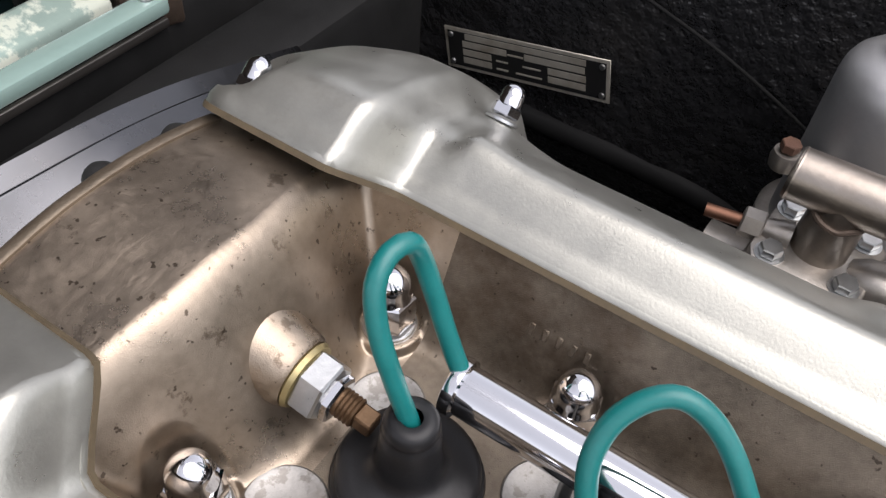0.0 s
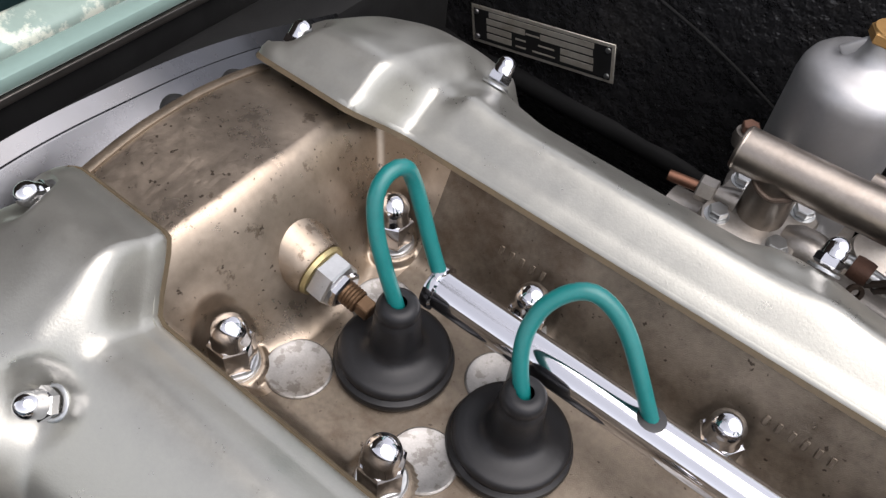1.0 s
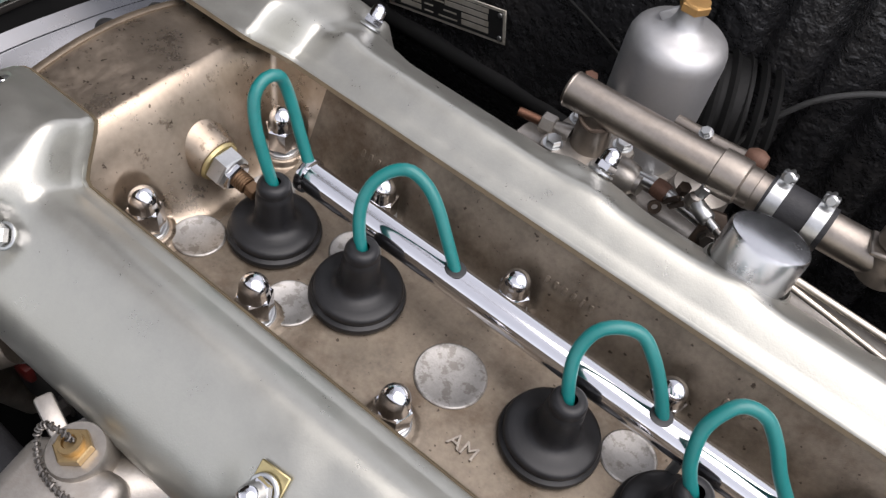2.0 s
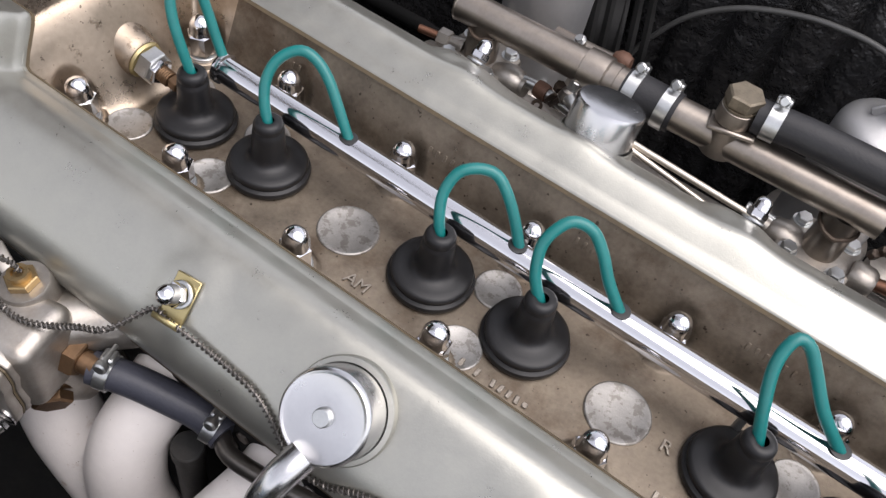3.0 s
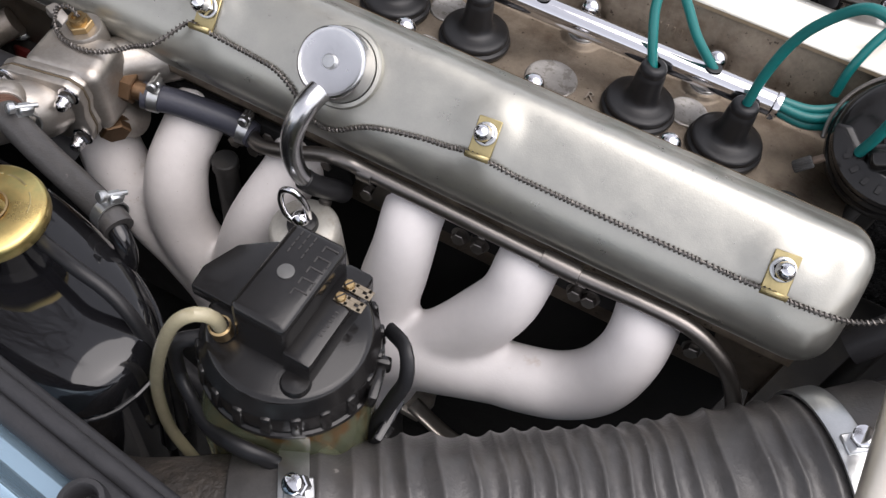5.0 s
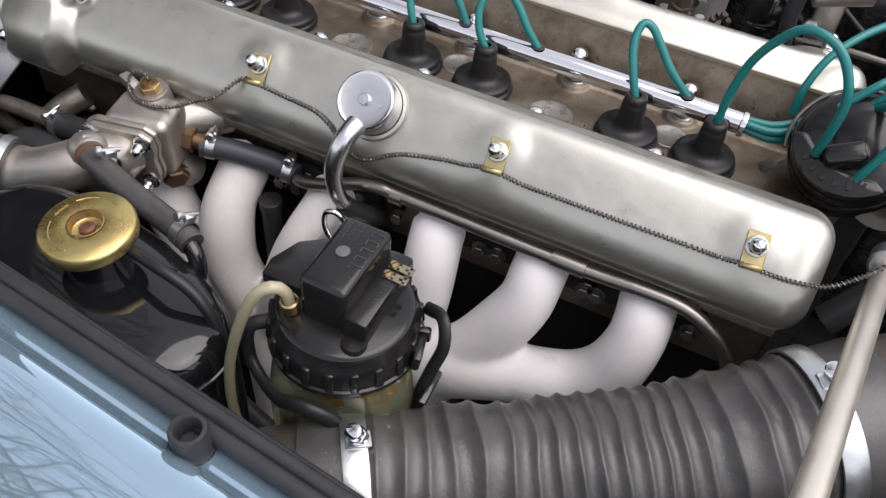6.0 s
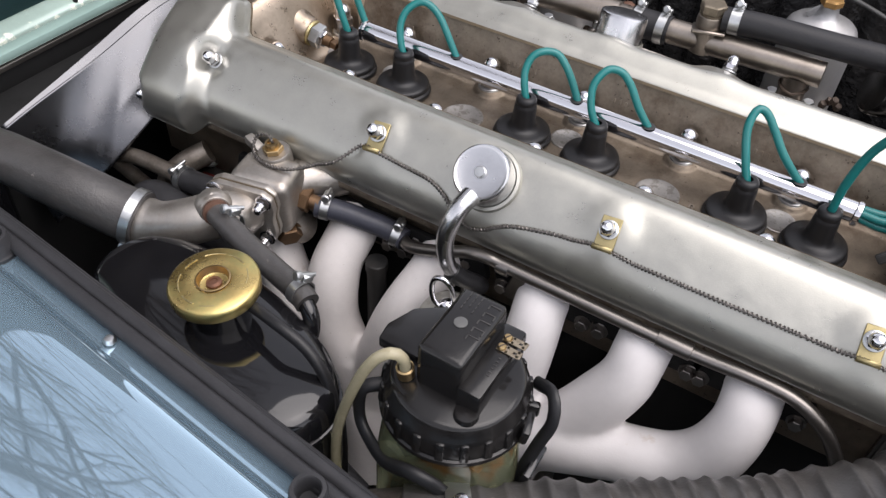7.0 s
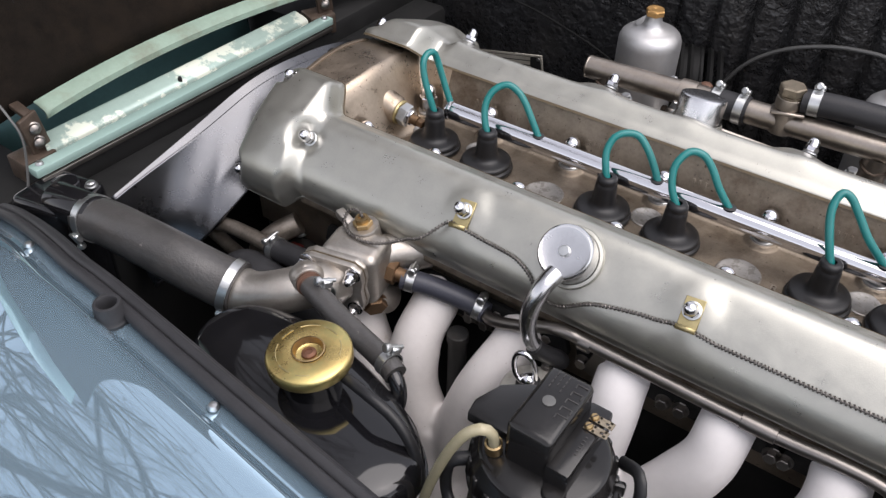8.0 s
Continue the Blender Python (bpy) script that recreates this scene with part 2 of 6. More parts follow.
def sweep(pts, radius, segs=14, step=0.004, cap=True, smooth=True, squash=1.0):
    """A tube along pts; radius: a number, or a function of the distance along and the whole length."""
    path = spline(pts, step) if smooth else [Vector(q) for q in pts]
    total = sum((b - a).length for a, b in zip(path, path[1:]))
    side, far, rows = None, 0.0, []
    for i, p in enumerate(path):
        t = (path[min(i + 1, len(path) - 1)] - path[max(i - 1, 0)]).normalized()
        if side is None:
            side = t.orthogonal().normalized()
        side = (side - t * side.dot(t)).normalized()
        up = t.cross(side)
        if i:
            far += (p - path[i - 1]).length
        r = radius(far, total) if callable(radius) else radius
        rows.append([p + (side * math.cos(2 * math.pi * k / segs) + up * math.sin(2 * math.pi * k / segs) * squash) * r for k in range(segs)])
    return grid_bm(rows, closed_v=True, cap=cap)


def slab(sx, sy, sz, bevel=0.0, segs=2, m=None):
    """A box with rounded edges, about its middle."""
    bm = bmesh.new()
    bmesh.ops.create_cube(bm, size=1, matrix=Matrix.Diagonal((sx, sy, sz, 1)))
    if bevel:
        bmesh.ops.bevel(bm, geom=bm.edges[:], offset=bevel, segments=segs, affect="EDGES", profile=0.5)
    return put(bm, m) if m is not None else bm


def plate_bm(outline, thick, bevel=0.0):
    """An upright extrusion of a flat outline, from z = 0 to thick."""
    bm = bmesh.new()
    low = [bm.verts.new((x, y, 0)) for x, y in outline]
    f = bm.faces.new(low)
    ext = bmesh.ops.extrude_face_region(bm, geom=[f])
    bmesh.ops.translate(bm, verts=[v for v in ext["geom"] if isinstance(v, bmesh.types.BMVert)], vec=(0, 0, thick))
    if bevel:
        bmesh.ops.bevel(bm, geom=[e for e in bm.edges], offset=bevel, segments=2, affect="EDGES", profile=0.5)
    return bm


def ease(t):
    t = min(max(t, 0.0), 1.0)
    return t * t * (3 - 2 * t)


def lettering(text, size, depth):
    cu = bpy.data.curves.new("lettering", "FONT")
    cu.body, cu.size, cu.extrude, cu.align_x, cu.align_y = text, size, depth, "CENTER", "CENTER"
    tmp = bpy.data.objects.new("lettering", cu)
    me = bpy.data.meshes.new_from_object(tmp)
    bm = bmesh.new()
    bm.from_mesh(me)
    bpy.data.objects.remove(tmp)
    bpy.data.curves.remove(cu)
    bpy.data.meshes.remove(me)
    return bm


# ---------------------------------------------------------------- setting
def sheet(name, rows, material, label, category="", kind="structure", thick=0.0):
    bm = grid_bm(rows)
    ob = part(name, bm, material)
    if thick:
        so = ob.modifiers.new("thickness", "SOLIDIFY")
        so.thickness, so.offset = thick, 0
    return tagged(ob, label, category, kind=kind)


def box_setting(name, lo, hi, material, label, bevel=0.004):
    c = [(a + b) / 2 for a, b in zip(lo, hi)]
    s = [b - a for a, b in zip(lo, hi)]
    return tagged(part(name, slab(*s, bevel, 2, Matrix.Translation(c)), material), label, name.split("_")[0], kind="structure")


G = 60.0
sheet("ground", [[(-G, -G, -0.8), (-G, G, -0.8)], [(G, -G, -0.8), (G, G, -0.8)]], GROUND, "worn pale tarmac ground under the car", "ground")

# far inner wing: rough black underseal, uneven
rows = []
for i in range(90):
    x = -0.75 + 1.9 * i / 89
    row = []
    for j in range(40):
        z = -0.62 + 0.80 * j / 39
        b = 0.006 * noise.noise((x * 9, z * 9, 1.0)) + 0.003 * noise.noise((x * 30, z * 30, 4.0))
        row.append((x, 0.50 + b + 0.05 * ease((-0.2 - z) / 0.1) - 0.05, z))
    rows.append(row)
sheet("inner_wing_wall", rows, UNDERSEAL, "black underseal-coated inner wing panel, lumpy surface", "wall", thick=0.006)
# ledge along the foot of that panel
tagged(part("inner_wing_ledge", sweep([(-0.75, 0.452, -0.2), (-0.2, 0.452, -0.195), (0.02, 0.452, -0.2), (0.15, 0.462, -0.25)], lambda d, n: 0.013 + 0.0008 * noise.noise((d * 12, 0.3, 0.7)), 20, 0.006), MATTBLACK),
       "rounded black ledge along the inner wing", "ledge", kind="structure")
# ribbed black liner
rr = []
for i in range(241):
    x = 0.10 + 1.0 * i / 240
    ph = (i % 12) / 12
    d = 0.010 * ease(min(ph, 1 - ph) * 4) + 0.002 * noise.noise((x * 40, 0, 0))
    rr.append([(x, 0.445 - d, -0.45 + 0.65 * j / 20 ) for j in range(21)])
sheet("ribbed_liner", rr, UNDERSEAL, "ribbed black liner panel on the inner wing", "liner", thick=0.003)
box_setting("bay_floor", (-0.7, -0.42, -0.64), (1.15, 0.5, -0.62), SATIN, "black undertray beneath the engine")
box_setting("firewall", (1.12, -0.5, -0.62), (1.15, 0.5, 0.12), SATIN, "satin black firewall behind the engine")
box_setting("front_panel", (-0.75, -0.45, -0.62), (-0.72, 0.5, -0.06), SATIN, "black panel ahead of the radiator")


# near wing: lip, outer skin, rubber seal
def wing_y(x):
    return -0.409 - 0.115 * x - 0.10 * max(0.0, -0.1 - x) ** 1.0 * -1.0


def wing_z(x):
    return 0.056 - 0.9 * max(0.0, -0.02 - x) ** 2


xs = [-0.62 + 1.75 * i / 70 for i in range(71)]
prof = [(0.012, -0.50), (0.012, -0.05), (0.011, -0.014), (0.009, -0.008), (0.004, -0.006), (-0.013, -0.006), (-0.0165, -0.004), (-0.0190, 0.002), (-0.024, 0.0075), (-0.034, 0.0105), (-0.06, 0.012),
        (-0.12, 0.006), (-0.18, -0.010), (-0.24, -0.04), (-0.29, -0.09), (-0.32, -0.16), (-0.33, -0.5)]
sheet("near_wing", [[(x, wing_y(x) + a, wing_z(x) + b) for a, b in prof] for x in xs], WINGBLUE,
      "glossy pale blue front wing beside the engine bay", "wing", thick=0.002)
for k, (off, h, r) in enumerate(((0.0125, 0.000, 0.0050), (0.0030, 0.000, 0.0055), (0.0185, -0.009, 0.0045))):
    tagged(part("wing_seal", sweep([(x, wing_y(x) + off, wing_z(x) + h) for x in xs], r, 10, 0.02), HOSE),
           "ribbed black rubber bonnet seal along the wing edge", "seal", kind="structure")
far_prof = [(0.0, -0.5), (0.0, 0.0), (0.02, 0.01), (0.2, 0.0), (0.3, -0.12), (0.32, -0.5)]
sheet("far_wing", [[(x, 0.53 + a, 0.19 + b) for a, b in far_prof] for x in (-0.7, 0.2, 1.15)], WINGBLUE, "pale blue far front wing", "wing", thick=0.002)


def rubber_buffer(p):
    t = thing("rubber_buffer", p, "hollow black rubber bonnet buffer standing on the wing lip", "buffer", "wing buffers")
    part("sleeve", lathe([(0.0135, 0), (0.0135, 0.004), (0.0118, 0.006), (0.0112, 0.018), (0.0104, 0.0202), (0.0082, 0.0204), (0.0072, 0.019), (0.0066, 0.006), (0, 0.006)], 28), HOSE, t)
    return t


rubber_buffer((-0.013, wing_y(-0.013) - 0.0075, wing_z(0) - 0.006))
rubber_buffer((0.300, wing_y(0.30) - 0.0075, wing_z(0) - 0.006))


def pan_screw(p, d=(0, 0, 1), s=1.0):
    t = thing("screw", axis_pose(p, d), "small bright crosshead screw in the wing lip", "screw", "wing screws")
    part("screw_head", lathe([(0.0045 * s, 0), (0.0045 * s, 0.001), (0.003 * s, 0.0032 * s), (0, 0.0036 * s)], 16), ZINC, t)
    return t


pan_screw((0.116, wing_y(0.116) - 0.0065, wing_z(0.1) - 0.004))
pan_screw((-0.17, wing_y(-0.17) - 0.0065, wing_z(-0.17) - 0.004))
pan_screw((0.42, wing_y(0.42) - 0.0065, wing_z(0.4) - 0.004))

# front: slam panel, rail, radiator, bonnet
box_setting("radiator", (-0.293, -0.285, -0.45), (-0.232, 0.36, -0.018), MATTBLACK, "matt black radiator top tank behind the polished shroud", 0.012)
rt = thing("radiator_end_tank", (-0.272, -0.300, 0.0), "black painted end tank of the radiator", "radiator tank")
part("tank_shell", slab(0.072, 0.068, 0.42, 0.009, 3, pose(0, 0, -0.211, 0, 0, 8)), BLACK, rt)
part("plug", put(lathe([(0.0150, -0.002), (0.0150, 0.0012), (0.0138, 0.0022), (0.0128, 0.0012), (0, 0.0010)], 32), Matrix.Translation((0.000, 0.011, 0.0))), BLACK, rt, "round soldered plug")
part("hose_stub", put(lathe([(0.0205, -0.02), (0.0205, 0.050), (0.0190, 0.052)], 32), axis_pose((0.030, -0.006, -0.006), (1, 0.0, 0.15))), BLACK, rt, "black outlet stub")
part("mounting_bolt", put(lathe([(0.007, 0), (0.007, 0.0012), (0.005, 0.0014), (0.0048, 0.0045), (0.0036, 0.0054), (0, 0.0056)], 18), Matrix.Translation((0.026, 0.024, -0.0005))), ZINC, rt, "small zinc bolt")
# nose cavity and its wall: the bonnet's shade is painted in as dark teal
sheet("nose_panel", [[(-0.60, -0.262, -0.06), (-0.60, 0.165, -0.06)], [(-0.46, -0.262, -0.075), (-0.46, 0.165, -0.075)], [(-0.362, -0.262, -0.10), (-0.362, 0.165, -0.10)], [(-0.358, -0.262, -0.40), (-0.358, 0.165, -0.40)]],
      SHADEGREEN, "nose cavity under the bonnet, its shade painted in as dark teal", "panel", thick=0.003)
sheet("nose_wall", [[(-0.47, -0.262, -0.10), (-0.47, 0.165, -0.10)], [(-0.475, -0.262, 0.032), (-0.475, 0.165, 0.032)]], SHADEGREEN, "inner wall of the nose, its shade painted in as dark teal", "panel", thick=0.003)
box_setting("slam_rail", (-0.313, -0.304, 0.0015), (-0.296, 0.168, 0.0125), GREENPAINT, "pale green rail across the front of the bay", 0.0025)
box_setting("rail_edging", (-0.2985, -0.300, -0.0055), (-0.2945, 0.164, 0.0005), STEEL, "grimy lower edge of the rail", 0.001)
box_setting("rail_plinth", (-0.332, -0.300, -0.060), (-0.299, 0.166, -0.001), MATTBLACK, "black folded plinth below the rail", 0.002)
sheet("slam_strip", [[(-0.329, -0.268, -0.02), (-0.329, 0.150, -0.02)], [(-0.3295, -0.268, 0.004), (-0.3295, 0.150, 0.004)], [(-0.331, -0.268, 0.0065), (-0.331, 0.150, 0.0065)], [(-0.336, -0.266, 0.0085), (-0.336, 0.150, 0.0085)],
                     [(-0.351, -0.260, 0.0125), (-0.351, 0.150, 0.0125)], [(-0.3545, -0.258, 0.0115), (-0.3545, 0.150, 0.0115)], [(-0.3565, -0.256, 0.006), (-0.3565, 0.150, 0.006)], [(-0.358, -0.256, -0.11), (-0.358, 0.150, -0.11)]],
      SHEETGREEN, "pale green strip with worn, lighter paint", "trim", thick=0.002)
stop = thing("bump_stop", (-0.333, -0.078, 0.0072), "tiny black rubber stop on the worn strip", "stop")
part("stop_body", lathe([(0.0028, 0), (0.0028, 0.004), (0.0018, 0.0065), (0, 0.007)], 14), RUBBER, stop)
pan_screw((-0.3045, -0.293, 0.0125))
pan_screw((-0.3045, 0.158, 0.0125))


def nose_x(y):
    return -0.381 + 0.50 * (y + 0.04) ** 2


# bonnet, hinged at the front and standing open
bon = thing("bonnet", (0, 0, 0.030), "open front-hinged bonnet, dark underside with pale green edge", "bonnet")
ys = [-0.242 + 0.60 * k / 40 for k in range(41)]
lip = part("front_lip", grid_bm([[(nose_x(y) - 0.002, y, -0.006), (nose_x(y) + 0.0008, y, -0.0045), (nose_x(y), y, 0.0), (nose_x(y) - 0.003, y, 0.0022), (nose_x(y) - 0.012, y, 0.0050), (nose_x(y) - 0.034, y, 0.0085), (nose_x(y) - 0.064, y, 0.010)] for y in ys]), PALEGREEN, bon, "flat pale green front lip")
lin = part("liner", grid_bm([[(nose_x(y) - 0.020 - 0.16 * h - 0.010 * ease(h / 0.1), y, 0.0065 + h) for h in (0.0, 0.02, 0.1, 0.3, 0.62)] for y in [-0.34 + 0.74 * k / 40 for k in range(41)]]), BONNETLINER, bon, "dark brown-black fibrous underside")
skin = part("skin", grid_bm([[(nose_x(y) - 0.070 - 0.16 * h, y, -0.004 + h) for h in (0.0, 0.02, 0.1, 0.3, 0.64)] for y in [-0.37 + 0.80 * k / 40 for k in range(41)]]), GREENPAINT, bon, "pale green outer skin")
part("liner_edge", sweep([(nose_x(y) - 0.0255, y, 0.032) for y in ys], 0.0016, 6, 0.02), SATIN, lin, "thin raised edge of the liner")
part("liner_seam", slab(0.002, 0.0016, 0.34, 0.0004, 1, pose(nose_x(-0.215) - 0.0595, -0.212, 0.20, 0, -9, 0)), MATTBLACK, lin, "upright seam")
for o in (lip, lin, skin):
    so = o.modifiers.new("thickness", "SOLIDIFY")
    so.thickness = 0.0025
for bx, by, turn in ((-0.338, -0.272, 12), (-0.330, 0.186, -10)):
    hinge = part("hinge", join(slab(0.006, 0.026, 0.050, 0.002, 2, pose(0, 0, 0.022, 8, 0, 12)), slab(0.030, 0.012, 0.006, 0.002, 2, pose(-0.018, 0.004, 0.043, 0, 12, 0)), slab(0.036, 0.040, 0.030, 0.003, 2, pose(-0.004, -0.008, -0.013))), GREASY, bon, "greasy dark brown hinge")
    hinge.matrix_local = pose(bx, by, -0.026, 0, 0, turn - 12)
    for hz in (0.014, 0.031):
        part("hinge_bolt", put(lathe([(0.0075, 0), (0.0075, 0.002), (0.006, 0.003), (0.0055, 0.007), (0.003, 0.009), (0, 0.009)], 18), axis_pose((0.003, 0.0, hz), (1, -0.3, 0.2))), STEEL, hinge, "greasy bolt head")
rc = thing("release_cable", (0, 0, 0), "thin pale release cable hanging by the hinge with white end sleeve", "cable")
part("cable", sweep([(-0.40, -0.300, 0.10), (-0.34, -0.302, 0.088), (-0.312, -0.303, 0.070), (-0.301, -0.303, 0.050), (-0.300, -0.309, 0.018), (-0.300, -0.318, -0.012)], 0.0014, 8, 0.004), GREYCABLE, rc)
part("end_sleeve", put(lathe([(0.0026, -0.006), (0.0026, 0.006), (0.001, 0.007)], 12), axis_pose((-0.300, -0.3175, -0.012), (0, 0.25, 1))), CERAMIC, rc, "white end sleeve")
# plain matt black blocks, added to close the dark corners beside the radiator
box_setting("far_corner", (-0.60, 0.170, -0.40), (-0.318, 0.445, -0.010), MATTBLACK, "plain black block added to fill the far corner of the bay beside the radiator", 0.01)
box_setting("corner_filler", (-0.60, -0.44, -0.40), (-0.318, -0.268, -0.020), MATTBLACK, "plain black block added to fill the corner of the bay beside the radiator", 0.01)

# ---------------------------------------------------------------- engine
TH = radians(43)
Y0, Z0 = 0.080, 0.055          # inner joint line of a cam cover


def cover_pose(side):
    """x along the engine, y down and outward along the joint face, z out of it."""
    s = side
    return Matrix(((1, 0, 0, 0), (0, s * math.cos(TH), s * math.sin(TH), s * Y0), (0, -math.sin(TH), math.cos(TH), Z0), (0, 0, 0, 1)))


X0, X1 = -0.151, 0.610
BOLTS = ((0.131, 0.043), (0.352, 0.043), (0.556, 0.043))
CROWN = {-1: 0.0270, 1: 0.0350}
PAN = {-1: 0.0430, 1: 0.0540}
SEAT = {-1: 0.0300, 1: 0.0395}


FRONT_NUT = {-1: (-0.068, 0.038, 0.0235), 1: (-0.052, 0.046, 0.0400)}
FRONT_LOW = {-1: ((-0.141, 0.097, 0.0035), (-0.136, -0.018, 0.0035)), 1: ((-0.136, -0.018, 0.0035), (-0.141, 0.097, 0.0035))}


def cover_edges(x):
    k = ease((x + 0.082) / 0.020)
    a, b = -0.032 * (1 - k), 0.112 * (1 - k) + 0.0935 * k
    for d, r in ((x - X0, 0.016), (X1 - x, 0.024)):
        if d < r:
            q = r - math.sqrt(max(r * r - (r - d) ** 2, 0))
            a, b = a + q, b - q
    return a, b


def cover_height(x, u, side=-1):
    a, b = cover_edges(x)
    mid = math.sin(math.pi * min(max((u - a) / max(b - a, 1e-4), 0), 1))
    edge = (-0.064 - 0.012 * mid) if side < 0 else (-0.056 + 0.004 * mid)          # rear edge of the raised front pan, bowed forward
    k = ease((x - edge + 0.003) / (0.017 if side < 0 else 0.016 - 0.006 * mid))
    pan = PAN[side] * ((0.66 + 0.34 * ease((u - a + 0.004) / 0.080)) if side < 0 else (0.52 + 0.48 * ease((u - a + 0.004) / 0.090))) * (1 - (0.14 if side < 0 else 0.20) * ease((-0.095 - x) / 0.055))
    h = pan * (1 - k) + CROWN[side] * k
    da, db = u - a - 0.0006, b - u - 0.0010
    if side > 0:          # shoulders swell at the bolts and under the breather cap
        swell = k * sum(math.exp(-((x - bx) / 0.017) ** 2) for bx in (-0.045, 0.150, 0.245, 0.364, 0.568))
        h += 0.0035 * swell
        db += k * sum(0.016 * math.exp(-((x - bx) / 0.018) ** 2) for bx in (-0.045, 0.150, 0.245, 0.364, 0.568))
    dx = min(x - X0, X1 - x)

    def rise(d, r):
        d = min(max(d / r, 0), 1)
        return (1 - (1 - d) ** 2.2) ** (1 / 2.2)

    def slope(d, r):          # a leaning flat wall with a rounded shoulder
        d = max(d / r, 0)
        return d / (1 + d ** 3.5) ** (1 / 3.5)

    def inner(d, r):          # upright wall, then a leaning shoulder
        q = 0.72 if side < 0 else 0.82
        return q * slope(d, 0.0052) + (1 - q) * slope(d - 0.002, r)

    ra = 0.012 * (1 - k) + (0.012 if side < 0 else 0.036) * k
    rb = (0.040 if side < 0 else 0.026) * (1 - k) + 0.034 * k
    v = h * inner(da, ra) * rise(db, rb) * rise(dx, 0.022 if x > 0 else 0.024)
    v *= 0.92 + 0.08 * mid
    for bx, bu in BOLTS:
        g = math.exp(-(((x - bx) / 0.021) ** 2 + ((u - bu) / 0.022) ** 2) ** 1.8)
        v += (SEAT[side] - v) * g
    nx, nu, nv = FRONT_NUT[side]
    g = math.exp(-(((x - nx) / 0.013) ** 2 + ((u - nu) / 0.015) ** 2) ** 1.5)
    v += (nv - v) * g
    for nx, nu, nv in FRONT_LOW[side]:
        g = math.exp(-((max(x - nx + 0.002, 0.0) / 0.0115) ** 2 + ((u - nu) / 0.0110) ** 2) ** 2.5)
        v += (nv - v) * g * 0.97
    return max(v, 0.0)


def acorn(af=0.0165, hexh=0.020, dome=0.0072, lift=0.006):
    """A tall acorn nut on z = 0, with its washer below."""
    h = prism(6, af / 2 / math.cos(math.pi / 6), 0.0025, hexh, 0.0012)
    prof = [(af / 2 * 0.98, hexh - 0.0006), (dome * 1.03, hexh + 0.002), (dome, hexh + lift * 0.67)]
    for k in range(0, 10):
        a = math.pi / 2 * k / 9
        prof.append((dome * math.cos(a), hexh + lift + dome * math.sin(a)))
    return join(h, lathe(prof, 28))


def washer_bm(r=0.0125, t=0.0025):
    return lathe([(r, 0), (r, t * 0.7), (r - 0.0006, t), (0.006, t)], 28)


def cam_cover(side, name_label):
    t = thing("cam_cover", cover_pose(side), name_label, "cam cover", "cam covers")
    rows = []
    n, m = 400, 52
    for i in range(n + 1):
        s = i / n
        x = X0 + (X1 - X0) * (s + 0.012 * math.sin(2 * math.pi * s) * 0)
        if i < 10:
            x = X0 + 0.016 * (1 - math.cos(math.pi / 2 * i / 10))
        elif i > n - 12:
            x = X1 - 0.024 * (1 - math.cos(math.pi / 2 * (n - i) / 12))
        else:
            x = X0 + 0.016 + (X1 - X0 - 0.040) * (i - 10) / (n - 22)
        a, b = cover_edges(x)
        row = [(x, a - 0.001, -0.001), (x, a - 0.001, 0.0032)]
        for j in range(m + 1):
            q = 0.5 - 0.5 * math.cos(math.pi * j / m)
            u = a + 0.0015 + (b - a - 0.003) * (0.6 * q + 0.4 * j / m)
            row.append((x, u, 0.0035 + cover_height(x, u, side)))
        row += [(x, b + 0.001, 0.0032), (x, b + 0.001, -0.001)]
        rows.append(row)
    part("shell", grid_bm(rows), COVER, t)
    lip = []
    for i in range(161):
        x = X0 + 0.0004 + (X1 - X0 - 0.0016) * i / 160
        a, b = cover_edges(min(max(x, X0 + 0.0004), X1 - 0.0004))
        lip.append([(x, a - 0.0012, -0.0012), (x, a - 0.0016, 0.0002), (x, a - 0.0010, 0.0022), (x, a + 0.006, 0.0026), (x, b - 0.006, 0.0028), (x, b + 0.0012, 0.0026), (x, b + 0.0018, 0.0004), (x, b + 0.0014, -0.0012)])
    part("flange", grid_bm(lip), COVER, t)
    return t


near_cover = cam_cover(-1, "long satin silver exhaust cam cover with wide front end")
far_cover = cam_cover(1, "long satin silver inlet cam cover with wide front end")


def cover_nut(side, x, u, v, bracket=False):
    m = cover_pose(side) @ Matrix.Translation((x, u, v + 0.0035))
    t = thing("cover_nut", m, "chrome acorn nut holding a cam cover" + (" with yellow plated cable clip" if bracket else ""), "nut", "cover nuts")
    off = 0.0025 if bracket else 0.0
    part("nut", put(acorn(0.0122, 0.0085, 0.0057, 0.004), Matrix.Translation((0, 0, off))), CHROME, t)
    part("washer", put(washer_bm(0.0080, 0.0016), Matrix.Translation((0, 0, off))), ZINC, t)
    if bracket:
        w = slab(0.0165, 0.026, 0.0014, 0.0005, 1, Matrix.Translation((0, 0.002, 0.0008)))
        arc = [radians(-90 + 20 * k) for k in range(11)]
        lip = grid_bm([[(sx, 0.0150 + 0.0032 * math.cos(a), 0.0040 + 0.0032 * math.sin(a)) for a in arc] for sx in (-0.00825, 0.00825)])
        c = part("clip", join(w, lip), CAD, t, "yellow plated cable clip")
        c.rotation_euler = (0, 0, radians(-5))
        so = c.modifiers.new("thickness", "SOLIDIFY")
        so.thickness = 0.0008
    return t


